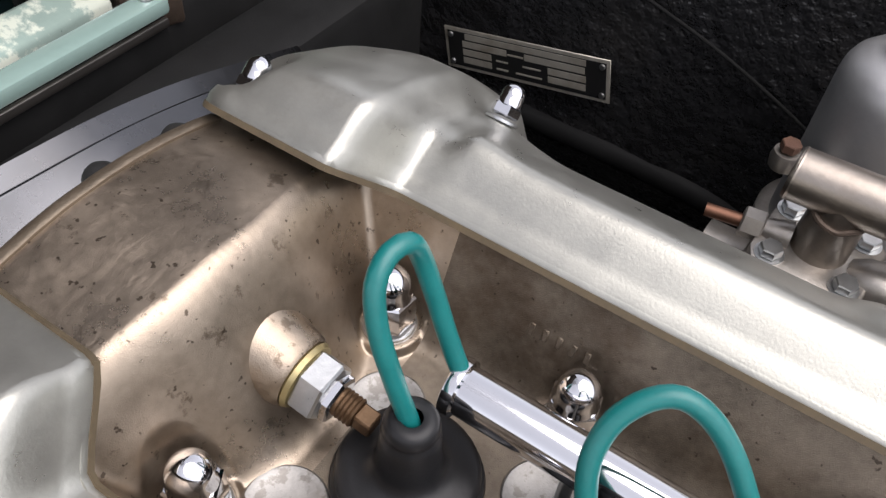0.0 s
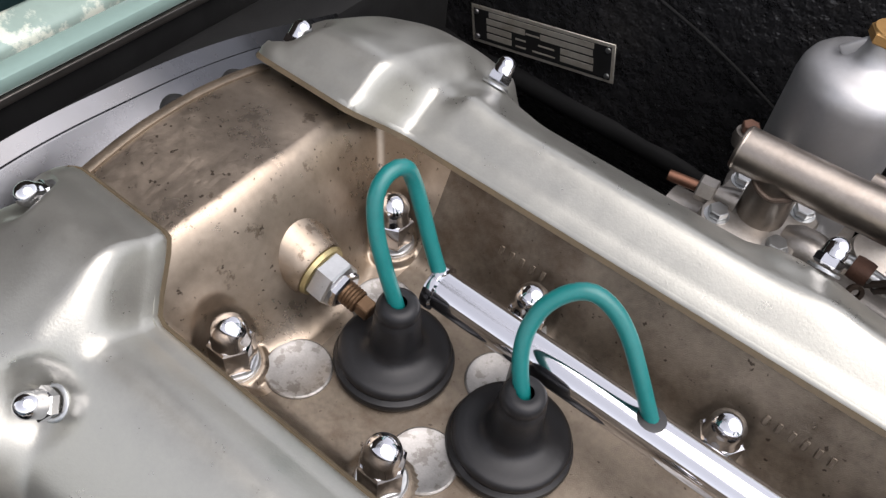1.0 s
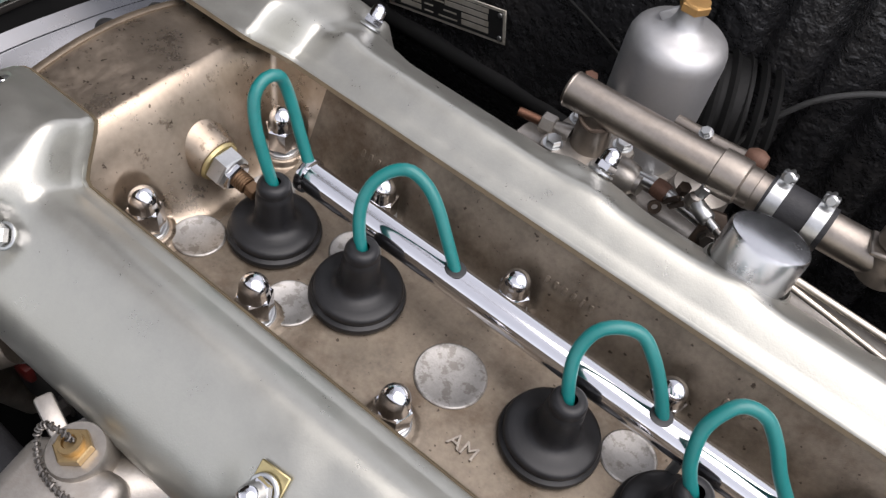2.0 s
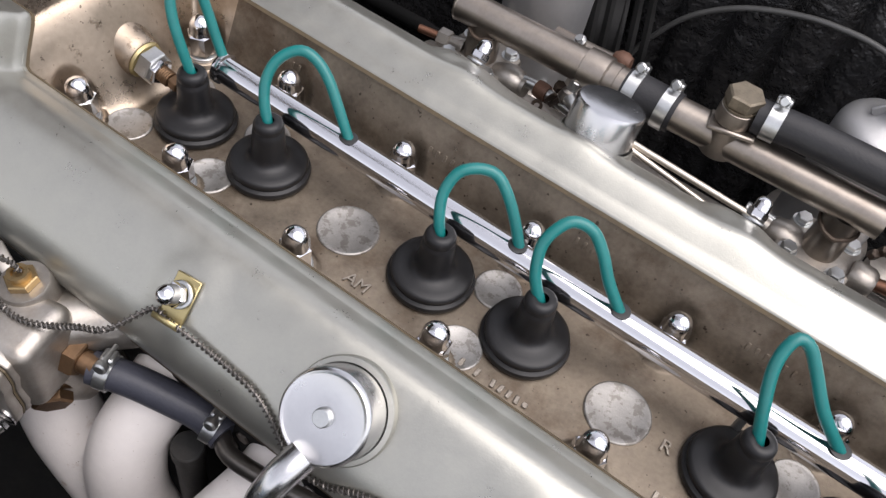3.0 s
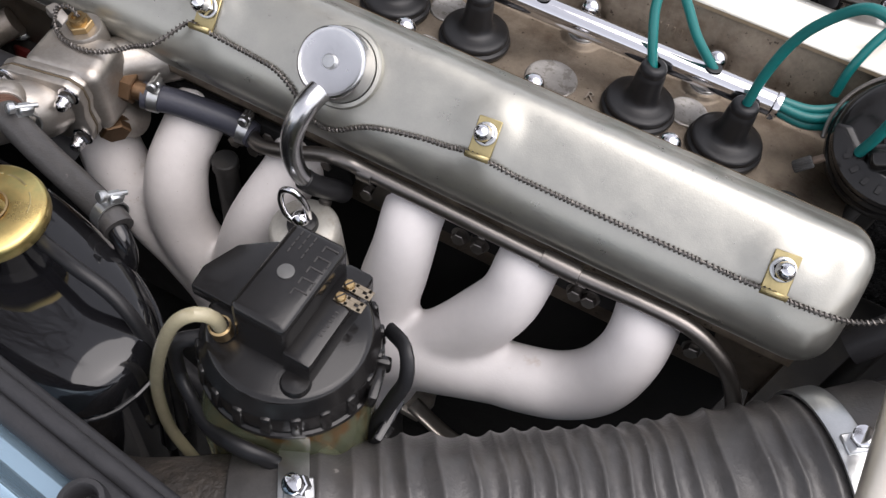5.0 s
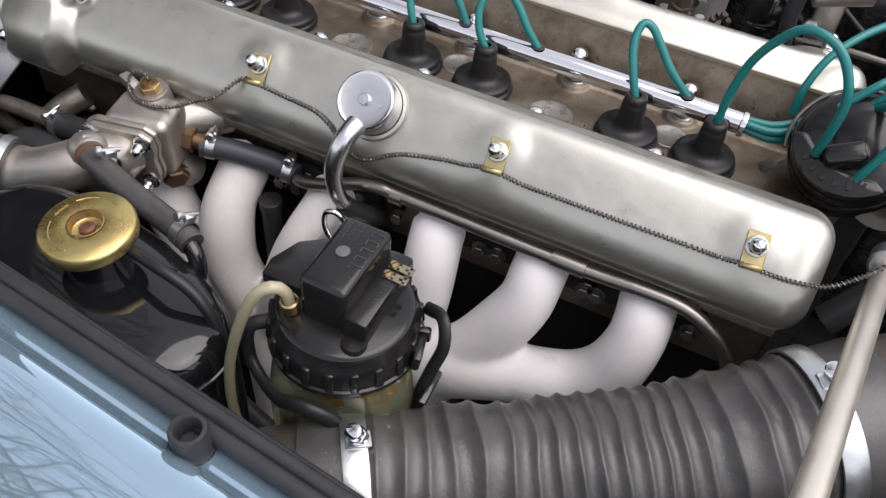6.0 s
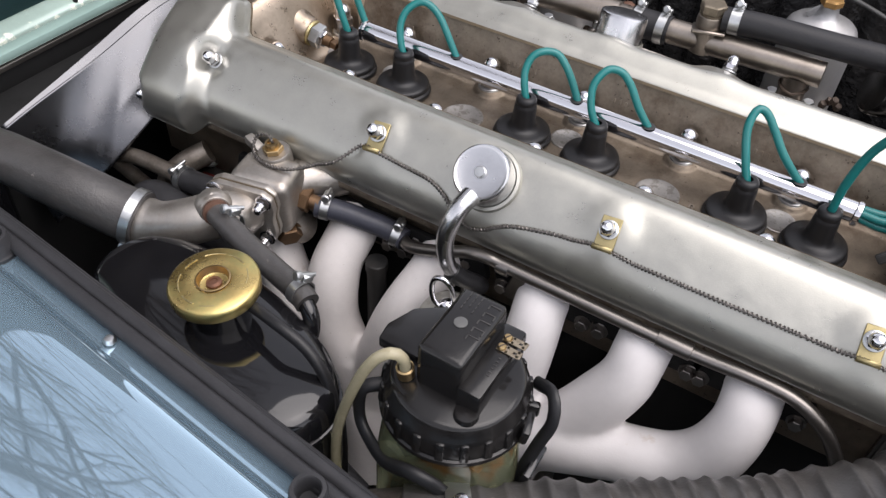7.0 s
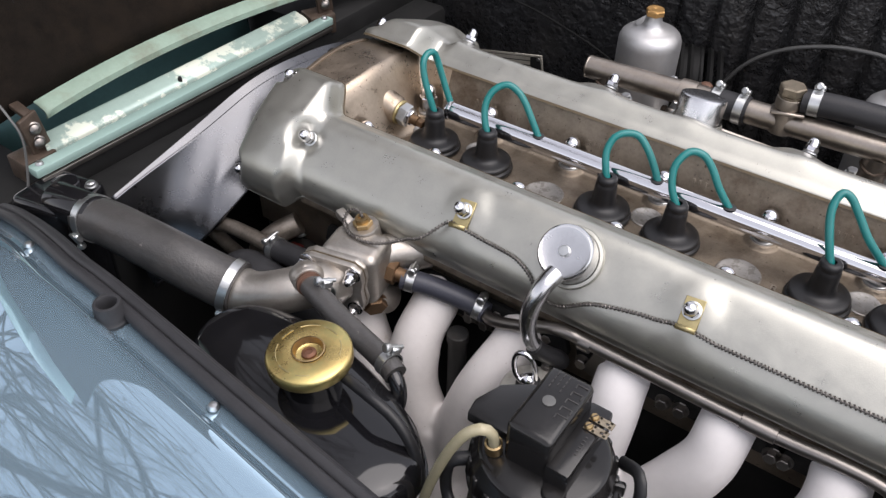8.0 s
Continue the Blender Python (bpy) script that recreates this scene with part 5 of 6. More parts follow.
for y in (0.0185, 0.0275):
    blade = join(slab(0.010, 0.0024, 0.0009, 0.0002, 1, Matrix.Translation((0.0285, y - 0.0021, 0.0692))), slab(0.010, 0.0024, 0.0009, 0.0002, 1, Matrix.Translation((0.0285, y + 0.0021, 0.0692))),
                 slab(0.0035, 0.0062, 0.0009, 0.0002, 1, Matrix.Translation((0.0330, y, 0.0692))), slab(0.004, 0.003, 0.0008, 0.0002, 1, Matrix.Translation((0.0268, y, 0.0691))), slab(0.008, 0.0062, 0.0009, 0.0002, 1, Matrix.Translation((0.0215, y, 0.0692))))
    term = part("terminal", blade, PLATED, wb, "tarnished spade terminal")
    part("screw", join(put(lathe([(0.0032, 0.0690), (0.0032, 0.0704), (0.0024, 0.0714), (0, 0.0715)], 18), Matrix.Translation((0.0205, y, 0)))), BRASS, term, "brass slotted screw")
    part("slot", slab(0.0052, 0.0008, 0.0006, 0, 1, pose(0.0205, y, 0.0714, 0, 0, 60)), INK, term)
part("side_tab", plate_bm([(-0.058, -0.010), (-0.060, 0.004), (-0.052, 0.026), (-0.034, 0.040), (-0.012, 0.040), (-0.012, -0.010)], 0.010, 0.002), PLASTIC, wb).location = (0, 0, 0.046)
part("strap", sweep([(-0.046, -0.020, 0.024), (-0.058, -0.030, 0.020), (-0.056, -0.036, -0.004), (-0.042, -0.044, -0.012), (-0.022, -0.054, -0.008), (0.001, -0.0590, 0.006), (0.018, -0.0555, 0.000), (0.031, -0.0495, -0.022), (0.038, -0.046, -0.05)], 0.0052, 12, 0.004, squash=0.75), RUBBER, wb, "black rubber strap")
part("strap", sweep([(0.044, 0.035, 0.030), (0.060, 0.022, 0.044), (0.067, 0.012, 0.030), (0.062, 0.006, 0.005), (0.056, -0.004, -0.03), (0.052, -0.010, -0.09)], 0.0048, 12, 0.005, squash=0.7), RUBBER, wb, "black rubber strap")
part("cradle", slab(0.006, 0.030, 0.14, 0.002, 2, pose(0.050, 0.002, -0.075, 0, 12, 0)), BLACK, wb, "black steel cradle arm")
part("cradle", slab(0.10, 0.10, 0.006, 0.002, 2, pose(0, 0, -0.140)), BLACK, wb, "black steel cradle base")
part("cradle_post", slab(0.03, 0.03, 0.48, 0.004, 2, pose(0, 0, -0.382)), BLACK, wb, "black steel support post")
tb = thing("washer_tube", (0, 0, 0), "yellowed translucent washer tube looping from the lid", "tube")
part("tube", sweep([(0.2950, -0.343, 0.050), (0.2950, -0.347, 0.072), (0.289, -0.353, 0.080), (0.277, -0.358, 0.066), (0.262, -0.361, 0.024), (0.250, -0.363, -0.030), (0.250, -0.365, -0.085), (0.268, -0.368, -0.115)], 0.0040, 16, 0.004), TUBING, tb)
part("ferrule", put(lathe([(0.0062, 0), (0.0062, 0.009), (0.005, 0.010)], 18), axis_pose((0.295, -0.343, 0.052), (0, -0.15, 1))), BRASS, tb, "small brass ferrule")

# ---------------------------------------------------------------- intake hose and stay
ih = thing("intake_hose", (0, 0, 0), "large corrugated black rubber intake hose with steel bands", "hose")
HA, HB = Vector((0.338, -0.405, -0.050)), Vector((0.668, -0.192, -0.012))
PITCH = 0.0162


def rib_radius(d, n):
    base = 0.0470 + 0.0100 * d / n
    if d < 0.040 or d > n - 0.048:
        return base
    ph = d / PITCH + 0.25 * math.sin(d * 31) + 0.12 * math.sin(d * 77)
    return base + 0.0032 * (1 - abs(math.sin(math.pi * ph)) ** 0.9) - 0.0006


cor = sweep([tuple(HA), (0.366, -0.387, -0.0475), (0.43, -0.348, -0.050), (0.50, -0.305, -0.049), (0.56, -0.268, -0.042), (0.60, -0.242, -0.030), (0.634, -0.218, -0.020), tuple(HB)], rib_radius, 96, 0.0013)
HD = (HB - HA).normalized()
for v in cor.verts:
    far = (v.co - HA).dot(HD)
    w = ease((far - 0.045) / 0.03) * ease((0.34 - far) / 0.03)
    v.co += Vector((noise.noise(v.co * 26), noise.noise(v.co * 26 + Vector((9, 0, 0))), noise.noise(v.co * 26 + Vector((0, 9, 0))))) * 0.0030 * w
part("corrugated_wall", cor, DUSTY, ih, "dusty black corrugated rubber", auto=0)
for p, d, r in (((0.366, -0.387, -0.0475), (0.80, 0.53, 0.0), 0.0495), ((0.634, -0.218, -0.020), (0.78, 0.58, 0.18), 0.0590)):
    b = part("steel_band", put(lathe([(r - 0.001, -0.0085), (r + 0.0010, -0.0085), (r + 0.0013, -0.0078), (r + 0.0013, 0.0078), (r + 0.0010, 0.0085), (r - 0.001, 0.0085)], 72), axis_pose(p, d)), ZINC, ih, "bright zinc band")
    dd = Vector(d).normalized()
    w = (Vector((0.0, 0.1, 1)) - dd * dd.z).normalized()
    part("band_screw", put(join(prism(6, 0.0062, -0.004, 0.003, 0.0008), lathe([(0.0040, 0.003), (0.0040, 0.006), (0.0058, 0.0065), (0.0058, 0.0095), (0.0045, 0.0105), (0, 0.0105)], 18)), axis_pose(Vector(p) + w * (r + 0.0065), Vector((-0.25, -0.35, 0.9)))), CHROME, ih, "bright slotted screw")
    part("band_tail", put(slab(0.012, 0.0024, 0.017, 0.0008, 1), axis_pose(Vector(p) + w * (r + 0.002), d)), ZINC, ih, "folded end of the band")
rubber_hose("flexible_duct", [(0.20, -0.445, -0.10), (0.26, -0.440, -0.080), (0.31, -0.424, -0.056), (0.362, -0.390, -0.048)], 0.0465, "crinkled dark fabric duct behind the hose band", CRINKLE)
rubber_hose("rear_intake_duct", [(0.645, -0.210, -0.018), (0.69, -0.175, -0.012), (0.74, -0.125, -0.03), (0.79, -0.07, -0.08)], 0.0555, "crinkled black rear intake duct", CRINKLE)
rod = thing("stay_rod", (0, 0, 0), "slim satin nickel stay rod leaning over the intake hose", "rod")
RA, RB = Vector((0.652, -0.079, 0.030)), Vector((0.601, -0.365, 0.120))
RD = (RB - RA).normalized()
part("rod", sweep([tuple(RA), tuple(RA.lerp(RB, 0.5)), tuple(RB), tuple(RB + RD * 0.2)], 0.0082, 24, 0.01), SATINROD, rod)
part("rod_foot", put(lathe([(0.013, -0.012), (0.013, 0.008), (0.011, 0.010), (0.008, 0.010)], 20), axis_pose(RA, RD)), ZINC, rod, "plated end collar")
part("foot_stem", sweep([tuple(RA), (0.668, -0.05, 0.0), (0.672, -0.05, -0.3), (0.672, -0.05, -0.62)], 0.008, 12, 0.02), SATIN, rod, "black stem to the chassis")

# ---------------------------------------------------------------- distributor
DP, DD = (0.6065, 0.011, 0.0565), (-0.16, -0.55, 0.72)
ds = thing("distributor", axis_pose(DP, DD), "black distributor cap with green ignition leads plugged in", "distributor")
cap_d = part("cap_skirt", lathe([(0.034, -0.10), (0.036, -0.030), (0.047, -0.026), (0.0505, -0.021), (0.0508, -0.012), (0.0500, -0.0085), (0.0485, -0.0075), (0.0482, -0.0060), (0.0478, 0.003), (0.0460, 0.009), (0.0425, 0.0125), (0.034, 0.0145), (0.018, 0.0155), (0, 0.016)], 64), PLASTIC, ds, "glossy black moulded cap")
arc = [radians(200 + 6 * k) for k in range(22)]
cover_plate = part("terminal_cover", put(plate_bm([(0.0480 * math.cos(a), 0.0480 * math.sin(a)) for a in arc] + [(0.030, -0.022), (0.010, -0.026), (-0.012, -0.026), (-0.034, -0.012)], 0.016, 0.0028), Matrix.Translation((0, 0, 0.008))), PLASTIC, ds, "raised crescent terminal cover")
for k in range(5):
    a = radians(232 + 15 * k)
    part("moulded_mark", slab(0.0065, 0.0040, 0.0012, 0.0004, 1, pose(0.0395 * math.cos(a), 0.0395 * math.sin(a), 0.0243, 0, 0, math.degrees(a))), PLASTIC, cover_plate)
for x in (-0.026, -0.022, -0.018, 0.012, 0.016, 0.020, 0.024):
    part("moulded_mark", slab(0.0026, 0.0034, 0.0008, 0.0002, 1, pose(x, -0.0285 - 0.001 * (x > 0), 0.0242, 0, 0, 12 if x < 0 else -12)), PLASTIC, cover_plate)
part("centre_block", slab(0.034, 0.018, 0.020, 0.0055, 4, pose(0.000, -0.0160, 0.026, 0, 0, 38)), PLASTIC, ds, "black moulded coil lead block")
part("raised_land", lathe([(0.024, 0.012), (0.0225, 0.0185), (0.019, 0.0205), (0, 0.021)], 40), PLASTIC, ds).location = (0.004, 0.006, 0)
part("clip_wire", sweep([(0.0525 * math.cos(radians(a)), 0.0525 * math.sin(radians(a)), -0.004) for a in range(95, 215, 8)], 0.0016, 8, 0.004), STEEL, ds, "wire spring clip")
KN = ds.matrix_world.inverted() @ axis_pose(Vector((0.546, -0.047, 0.057)) - Vector((0.62, 0.25, 0.60)).normalized() * 0.0205, (0.62, 0.25, 0.60))
adj = part("timing_adjuster", put(lathe([(0.0036, 0.014), (0.0044, 0.015), (0.0044, 0.026), (0.0036, 0.027), (0, 0.027)], 40, 20, 0.10), KN), SATIN, ds, "knurled plated adjuster")
part("adjuster_stem", put(lathe([(0.0026, 0.024), (0.0026, 0.034), (0, 0.034)], 14), KN), GREASY, adj)
BUND = [(0.520, 0.027, 0.035), (0.545, 0.030, 0.034), (0.572, 0.046, 0.040), (0.598, 0.066, 0.055)]
ENDS = ((0.618, 0.055, 0.092), (0.628, 0.030, 0.100), (0.640, 0.000, 0.096), (0.632, 0.075, 0.085), (0.618, -0.02, 0.092))
for k in range(5):
    o = Vector((0, 0.0042 * math.cos(1.2566 * k), 0.0042 * math.sin(1.2566 * k)))
    t = thing("distributor_lead", (0, 0, 0), "green ignition lead running from the conduit to the distributor", "ignition lead", "distributor leads")
    pts = [tuple(Vector((0.505, 0.027, 0.035)) + o)] + [tuple(Vector(q) + o * (1 + 0.5 * i)) for i, q in enumerate(BUND)]
    e = Vector(ENDS[k])
    tower = ds.matrix_world @ Vector((0.034 * math.cos(radians(150 - 46 * k)), 0.034 * math.sin(radians(150 - 46 * k)), 0.010)) if k < 4 else ds.matrix_world @ Vector((0.0155, -0.030, 0.020))
    pts += [tuple(e + Vector((0, 0.012, 0.006 * k))), tuple((e + tower) / 2 + Vector((0.008, 0.0, 0.02))), tuple(tower)]
    part("cable", sweep(pts, 0.0036, 12, 0.004), LEAD, t)
t = thing("coil_lead", (0, 0, 0), "green ignition lead rising from the conduit end toward the coil", "ignition lead", "distributor leads")
part("cable", sweep([(0.555, 0.060, 0.038), (0.556, 0.066, 0.066), (0.568, 0.085, 0.092), (0.60, 0.12, 0.110), (0.66, 0.17, 0.12), (0.74, 0.22, 0.10)], 0.0036, 12, 0.004), LEAD, t)

# ---------------------------------------------------------------- inlet side: carburettors and pipes
def dashpot(x, y, top):
    t = thing("carburettor", (x, y, 0), "dull silver carburettor with domed dashpot and brass cap", "carburettor", "carburettors")
    dp = part("dashpot", lathe([(0.0415, -0.09), (0.0415, top - 0.047), (0.0408, top - 0.040), (0.0385, top - 0.0345), (0.0345, top - 0.0305), (0.028, top - 0.0275), (0.0175, top - 0.0255), (0.0130, top - 0.021), (0.0108, top - 0.014), (0.0102, top - 0.008)], 56), DASHPOT, t, "spun alloy dashpot")
    part("web", slab(0.018, 0.004, 0.016, 0.0015, 2, pose(-0.012, -0.002, top - 0.022, 0, -38, 20)), DASHPOT, dp)
    part("damper_cap", join(prism(6, 0.0126, top - 0.009, top - 0.001, 0.0012), lathe([(0.0112, top - 0.001), (0.0108, top), (0.0015, top + 0.0003), (0, top - 0.0008)], 24)), FLATBRASS, dp, "hexagon brass damper cap")
    part("flange_ring", lathe([(0.047, -0.094), (0.050, -0.092), (0.050, -0.086), (0.047, -0.084), (0.0415, -0.084)], 48), CAST_GREY, t)
    part("carb_body", slab(0.085, 0.11, 0.07, 0.012, 3, Matrix.Translation((0, -0.03, -0.128))), CAST_GREY, t)
    part("inlet_throat", put(lathe([(0.026, 0), (0.026, 0.05), (0.040, 0.052), (0.040, 0.058), (0.024, 0.058)], 36), axis_pose((0, -0.085, -0.13), (0, -1, 0.1))), CAST_GREY, t)
    part("float_chamber", put(lathe([(0.026, -0.08), (0.026, 0.0), (0.024, 0.006), (0.010, 0.010), (0, 0.012)], 36), Matrix.Translation((0.075, -0.02, -0.075))), CAST_GREY, t)
    part("support_post", slab(0.05, 0.05, 0.46, 0.004, 1, Matrix.Translation((0, 0, -0.391))), SATIN, t, "shadowed mounting")
    for dx, dy in ((-0.038, -0.03), (0.038, -0.03), (0, -0.047)):
        bolt(t, (dx, dy, -0.084), (0, 0, 1), 0.005, 0.004)
    return t


dashpot(0.102, 0.347, 0.070)
dashpot(0.417, 0.347, 0.070)
dashpot(0.700, 0.347, 0.070)

bal = thing("balance_pipe", (0, 0, 0), "satin nickel balance pipe over the inlet manifold", "pipe")
R_B = 0.0142
part("front_pipe", sweep([(0.068, 0.240, 0.022), (0.13, 0.240, 0.024), (0.238, 0.240, 0.0285)], R_B, 28, 0.02), NICKEL, bal)
part("end_cap", put(lathe([(R_B, 0), (R_B + 0.0004, 0.001), (R_B - 0.001, 0.003), (0, 0.0035)], 28), axis_pose((0.0695, 0.240, 0.022), (-1, 0, 0))), NICKEL, bal)
part("swaged_collar", put(lathe([(R_B, -0.0125), (0.0168, -0.0115), (0.0170, 0.0), (0.0166, 0.0085), (R_B + 0.0004, 0.0100), (R_B + 0.0006, 0.018), (R_B, 0.0185)], 36), axis_pose((0.201, 0.240, 0.0270), (1, 0, 0.04))), NICKEL, bal)
part("rear_pipe", sweep([(0.262, 0.240, 0.029), (0.33, 0.240, 0.031), (0.442, 0.240, 0.034)], R_B, 28, 0.02), NICKEL, bal)
part("banjo_neck", put(lathe([(0.0150, -0.016), (0.0138, -0.002), (0.0125, 0.010), (0.0125, 0.013), (0.0142, 0.0145), (0.0145, 0.021), (0.0138, 0.0265), (0.0118, 0.028), (0, 0.028)], 32), Matrix.Translation((0.312, 0.239, 0.036))), NICKEL, bal, "turned banjo union")
part("banjo_bolt", put(join(lathe([(0.0136, 0.0635), (0.0136, 0.0655), (0.010, 0.0655)], 28), prism(6, 0.0146, 0.0655, 0.0765, 0.0014)), Matrix.Translation((0.312, 0.239, 0))), PLATED, bal, "tan plated hexagon bolt")
part("banjo_saddle", slab(0.036, 0.026, 0.004, 0.0012, 1, pose(0.314, 0.236, 0.0465, -8, -3, 12)), NICKEL, bal)
PAD = [(-0.030, -0.020), (-0.026, -0.029), (0.020, -0.029), (0.030, -0.022), (0.031, 0.022), (0.022, 0.030), (-0.022, 0.030), (-0.030, 0.022)]
for x in (0.096, 0.418):
    part("stub", put(lathe([(0.0150, -0.050), (0.0150, -0.028), (0.0142, -0.010), (0.0138, 0.004)], 28), Matrix.Translation((x, 0.240, 0.022))), NICKEL, bal)
    part("weld_bead", put(sweep([(0.0150 * math.cos(0.35 * k), 0.0150 * math.sin(0.35 * k), 0.0015 + 0.0042 * abs(math.cos(0.35 * k)) + 0.0006 * math.sin(k * 3.1)) for k in range(19)], 0.0017, 8, 0.002), Matrix.Translation((x, 0.240, 0.0075))), GREASY, bal, "burnt weld bead")
    plate = part("stub_flange", put(plate_bm(PAD, 0.008, 0.002), pose(x, 0.239, -0.024, 0, 0, -4)), CAST_GREY, bal, "cast flange plate")
    part("flange_under", put(plate_bm([(a * 1.06, b * 1.02) for a, b in PAD], 0.012, 0.002), pose(x, 0.239, -0.0385, 0, 0, -4)), CAST_GREY, bal, "cast inlet pad")
    for dx, dy in ((-0.0205, -0.0195), (0.0185, -0.0200), (0.0205, 0.0195), (-0.0205, 0.0200)):
        part("flange_bolt", put(bolt_bm(0.0062, 0.0055, 0.0080), axis_pose((x + dx, 0.239 + dy, -0.0165), (0, -0.05, 1))), ZINC, plate, "plated bolt")
rubber_hose("balance_hose", [(0.226, 0.240, 0.028), (0.245, 0.240, 0.0285), (0.272, 0.240, 0.029)], 0.0165, "short dark rubber coupling in the balance pipe")
hose_clip((0.233, 0.240, 0.028), (1, 0, 0), 0.0165, (0, 0.4, 1), 0.010)
hose_clip((0.263, 0.240, 0.029), (1, 0, 0), 0.0165, (0, 0.4, 1), 0.010)
rubber_hose("crankcase_hose", [(0.325, 0.243, 0.060), (0.37, 0.246, 0.063), (0.45, 0.25, 0.064), (0.55, 0.255, 0.066), (0.68, 0.26, 0.06), (0.85, 0.26, 0.03)], 0.0135, "straight dark grey rubber hose from the banjo")
hose_clip((0.338, 0.244, 0.061), (1, 0.05, 0.05), 0.0135, (0, 0.4, 1), 0.011)

lk = thing("throttle_linkage", (0, 0, 0), "greasy steel throttle rods and levers beside the inlet cover", "linkage")
for x0 in (0.0, 0.268):          # one spindle a carburettor
    part("spindle_housing", put(lathe([(0.0, -0.020), (0.010, -0.018), (0.0135, -0.010), (0.0140, 0.0), (0.0120, 0.009), (0.0090, 0.012), (0.0088, 0.016), (0, 0.016)], 28), axis_pose((0.132 + x0 if x0 == 0 else 0.388, 0.237, -0.022), (1 if x0 == 0 else -1, -0.05, 0.12))), CAST_GREY, lk)
part("spindle", sweep([(0.138, 0.238, -0.0165), (0.152, 0.2385, -0.0150), (0.168, 0.237, -0.0150), (0.250, 0.225, -0.018)], 0.0050, 14, 0.01), ZINC, lk)
part("rusty_collar", put(lathe([(0.0072, -0.006), (0.0078, -0.003), (0.0078, 0.003), (0.0072, 0.006), (0.005, 0.006)], 20), axis_pose((0.162, 0.2375, -0.0150), (1, -0.1, 0))), RUSTY, lk, "rusty collar")
part("lever", join(slab(0.0050, 0.0026, 0.026, 0.001, 1, pose(0.173, 0.2310, -0.012, 22, 28, 0)), slab(0.0050, 0.0026, 0.026, 0.001, 1, pose(0.179, 0.2290, -0.011, 22, 28, 0))), GREASY, lk)
part("lever_eye", put(lathe([(0.0026, -0.0015), (0.0052, -0.0015), (0.0052, 0.0015), (0.0026, 0.0015)], 18), axis_pose((0.1655, 0.2255, -0.0215), (0.4, -0.8, 0.4))), GREASY, lk)
part("clevis_pin", put(prism(6, 0.0050, -0.004, 0.004, 0.0006), axis_pose((0.177, 0.234, 0.0005), (0.1, -0.2, 1))), GREASY, lk)
part("bell_crank", put(plate_bm([(-0.012, -0.016), (0.010, -0.018), (0.016, -0.006), (0.006, 0.014), (-0.006, 0.014)], 0.004, 0.001), pose(0.208, 0.222, -0.006, 72, 0, 20)), GREASY, lk)
part("crank_bolt", put(bolt_bm(0.0058, 0.005, 0.0078), axis_pose((0.211, 0.2165, -0.012), (0.2, -0.95, 0.3))), STEEL, lk)
part("ball_joint", put(lathe([(0.0, -0.0075), (0.005, -0.006), (0.0075, 0.0), (0.005, 0.006), (0.0, 0.0075)], 20), Matrix.Translation((0.189, 0.222, 0.006))), STEEL, lk)
part("ball_socket", put(lathe([(0.0050, -0.004), (0.0062, -0.002), (0.0062, 0.012), (0.0050, 0.0135), (0.0034, 0.014), (0.0034, 0.022), (0, 0.022)], 20), axis_pose((0.193, 0.220, 0.006), (1, -0.45, -0.10))), ZINC, lk)
part("socket_stud", put(prism(6, 0.0044, 0, 0.010, 0.0006), axis_pose((0.190, 0.224, 0.011), (0.2, 0.2, 1))), ZINC, lk)
part("link_rod", sweep([(0.204, 0.215, 0.0045), (0.222, 0.208, 0.003), (0.250, 0.198, 0.000)], 0.0028, 10, 0.01), STEEL, lk)
part("spindle", sweep([(0.386, 0.238, -0.0170), (0.372, 0.239, -0.0155), (0.355, 0.238, -0.0155)], 0.0055, 14, 0.01), ZINC, lk)
part("rear_cam", put(lathe([(0, -0.010), (0.011, -0.010), (0.013, -0.006), (0.013, 0.006), (0.010, 0.010), (0, 0.010)], 24), axis_pose((0.455, 0.236, -0.020), (1, 0, 0))), CAST_GREY, lk)
part("rear_pipe_end", sweep([(0.460, 0.236, -0.018), (0.472, 0.237, -0.016), (0.486, 0.238, -0.016)], 0.0055, 12, 0.006), COPPER, lk, "brown pipe end")
for k in range(4):
    part("rear_link", put(prism(6, 0.0042, 0, 0.007, 0.0005), axis_pose((0.452 + 0.005 * k, 0.252 + 0.004 * (k % 2), -0.008 + 0.004 * (k % 3)), (0.3, -0.3, 1))), GREASY, lk)
part("throttle_rod", sweep([(0.255, 0.19, 0.024), (0.31, 0.19, 0.022), (0.360, 0.19, 0.020)], 0.0026, 10, 0.02), SATINROD, lk)
part("throttle_rod", sweep([(0.255, 0.186, 0.022), (0.30, 0.187, 0.015), (0.350, 0.188, 0.006)], 0.0024, 10, 0.02), SATINROD, lk)
part("rail_bar", sweep([(0.14, 0.290, 0.006), (0.18, 0.286, 0.010), (0.206, 0.283, 0.015)], 0.0060, 14, 0.01), NICKEL, lk)
part("rail_nut", put(lathe([(0.0, -0.009), (0.006, -0.008), (0.0088, -0.003), (0.0088, 0.003), (0.006, 0.008), (0, 0.009)], 18), axis_pose((0.206, 0.283, 0.017), (1, 0, 0.1))), RUSTY, lk, "rusty ball fitting")
part("rail_bolt", put(bolt_bm(0.0042, 0.004, 0.0055), axis_pose((0.165, 0.2835, 0.0150), (-0.2, -0.5, 0.9))), ZINC, lk)
inl = thing("inlet_manifold", (0, 0, 0), "cast alloy inlet manifold beside the inlet cam cover", "inlet manifold")
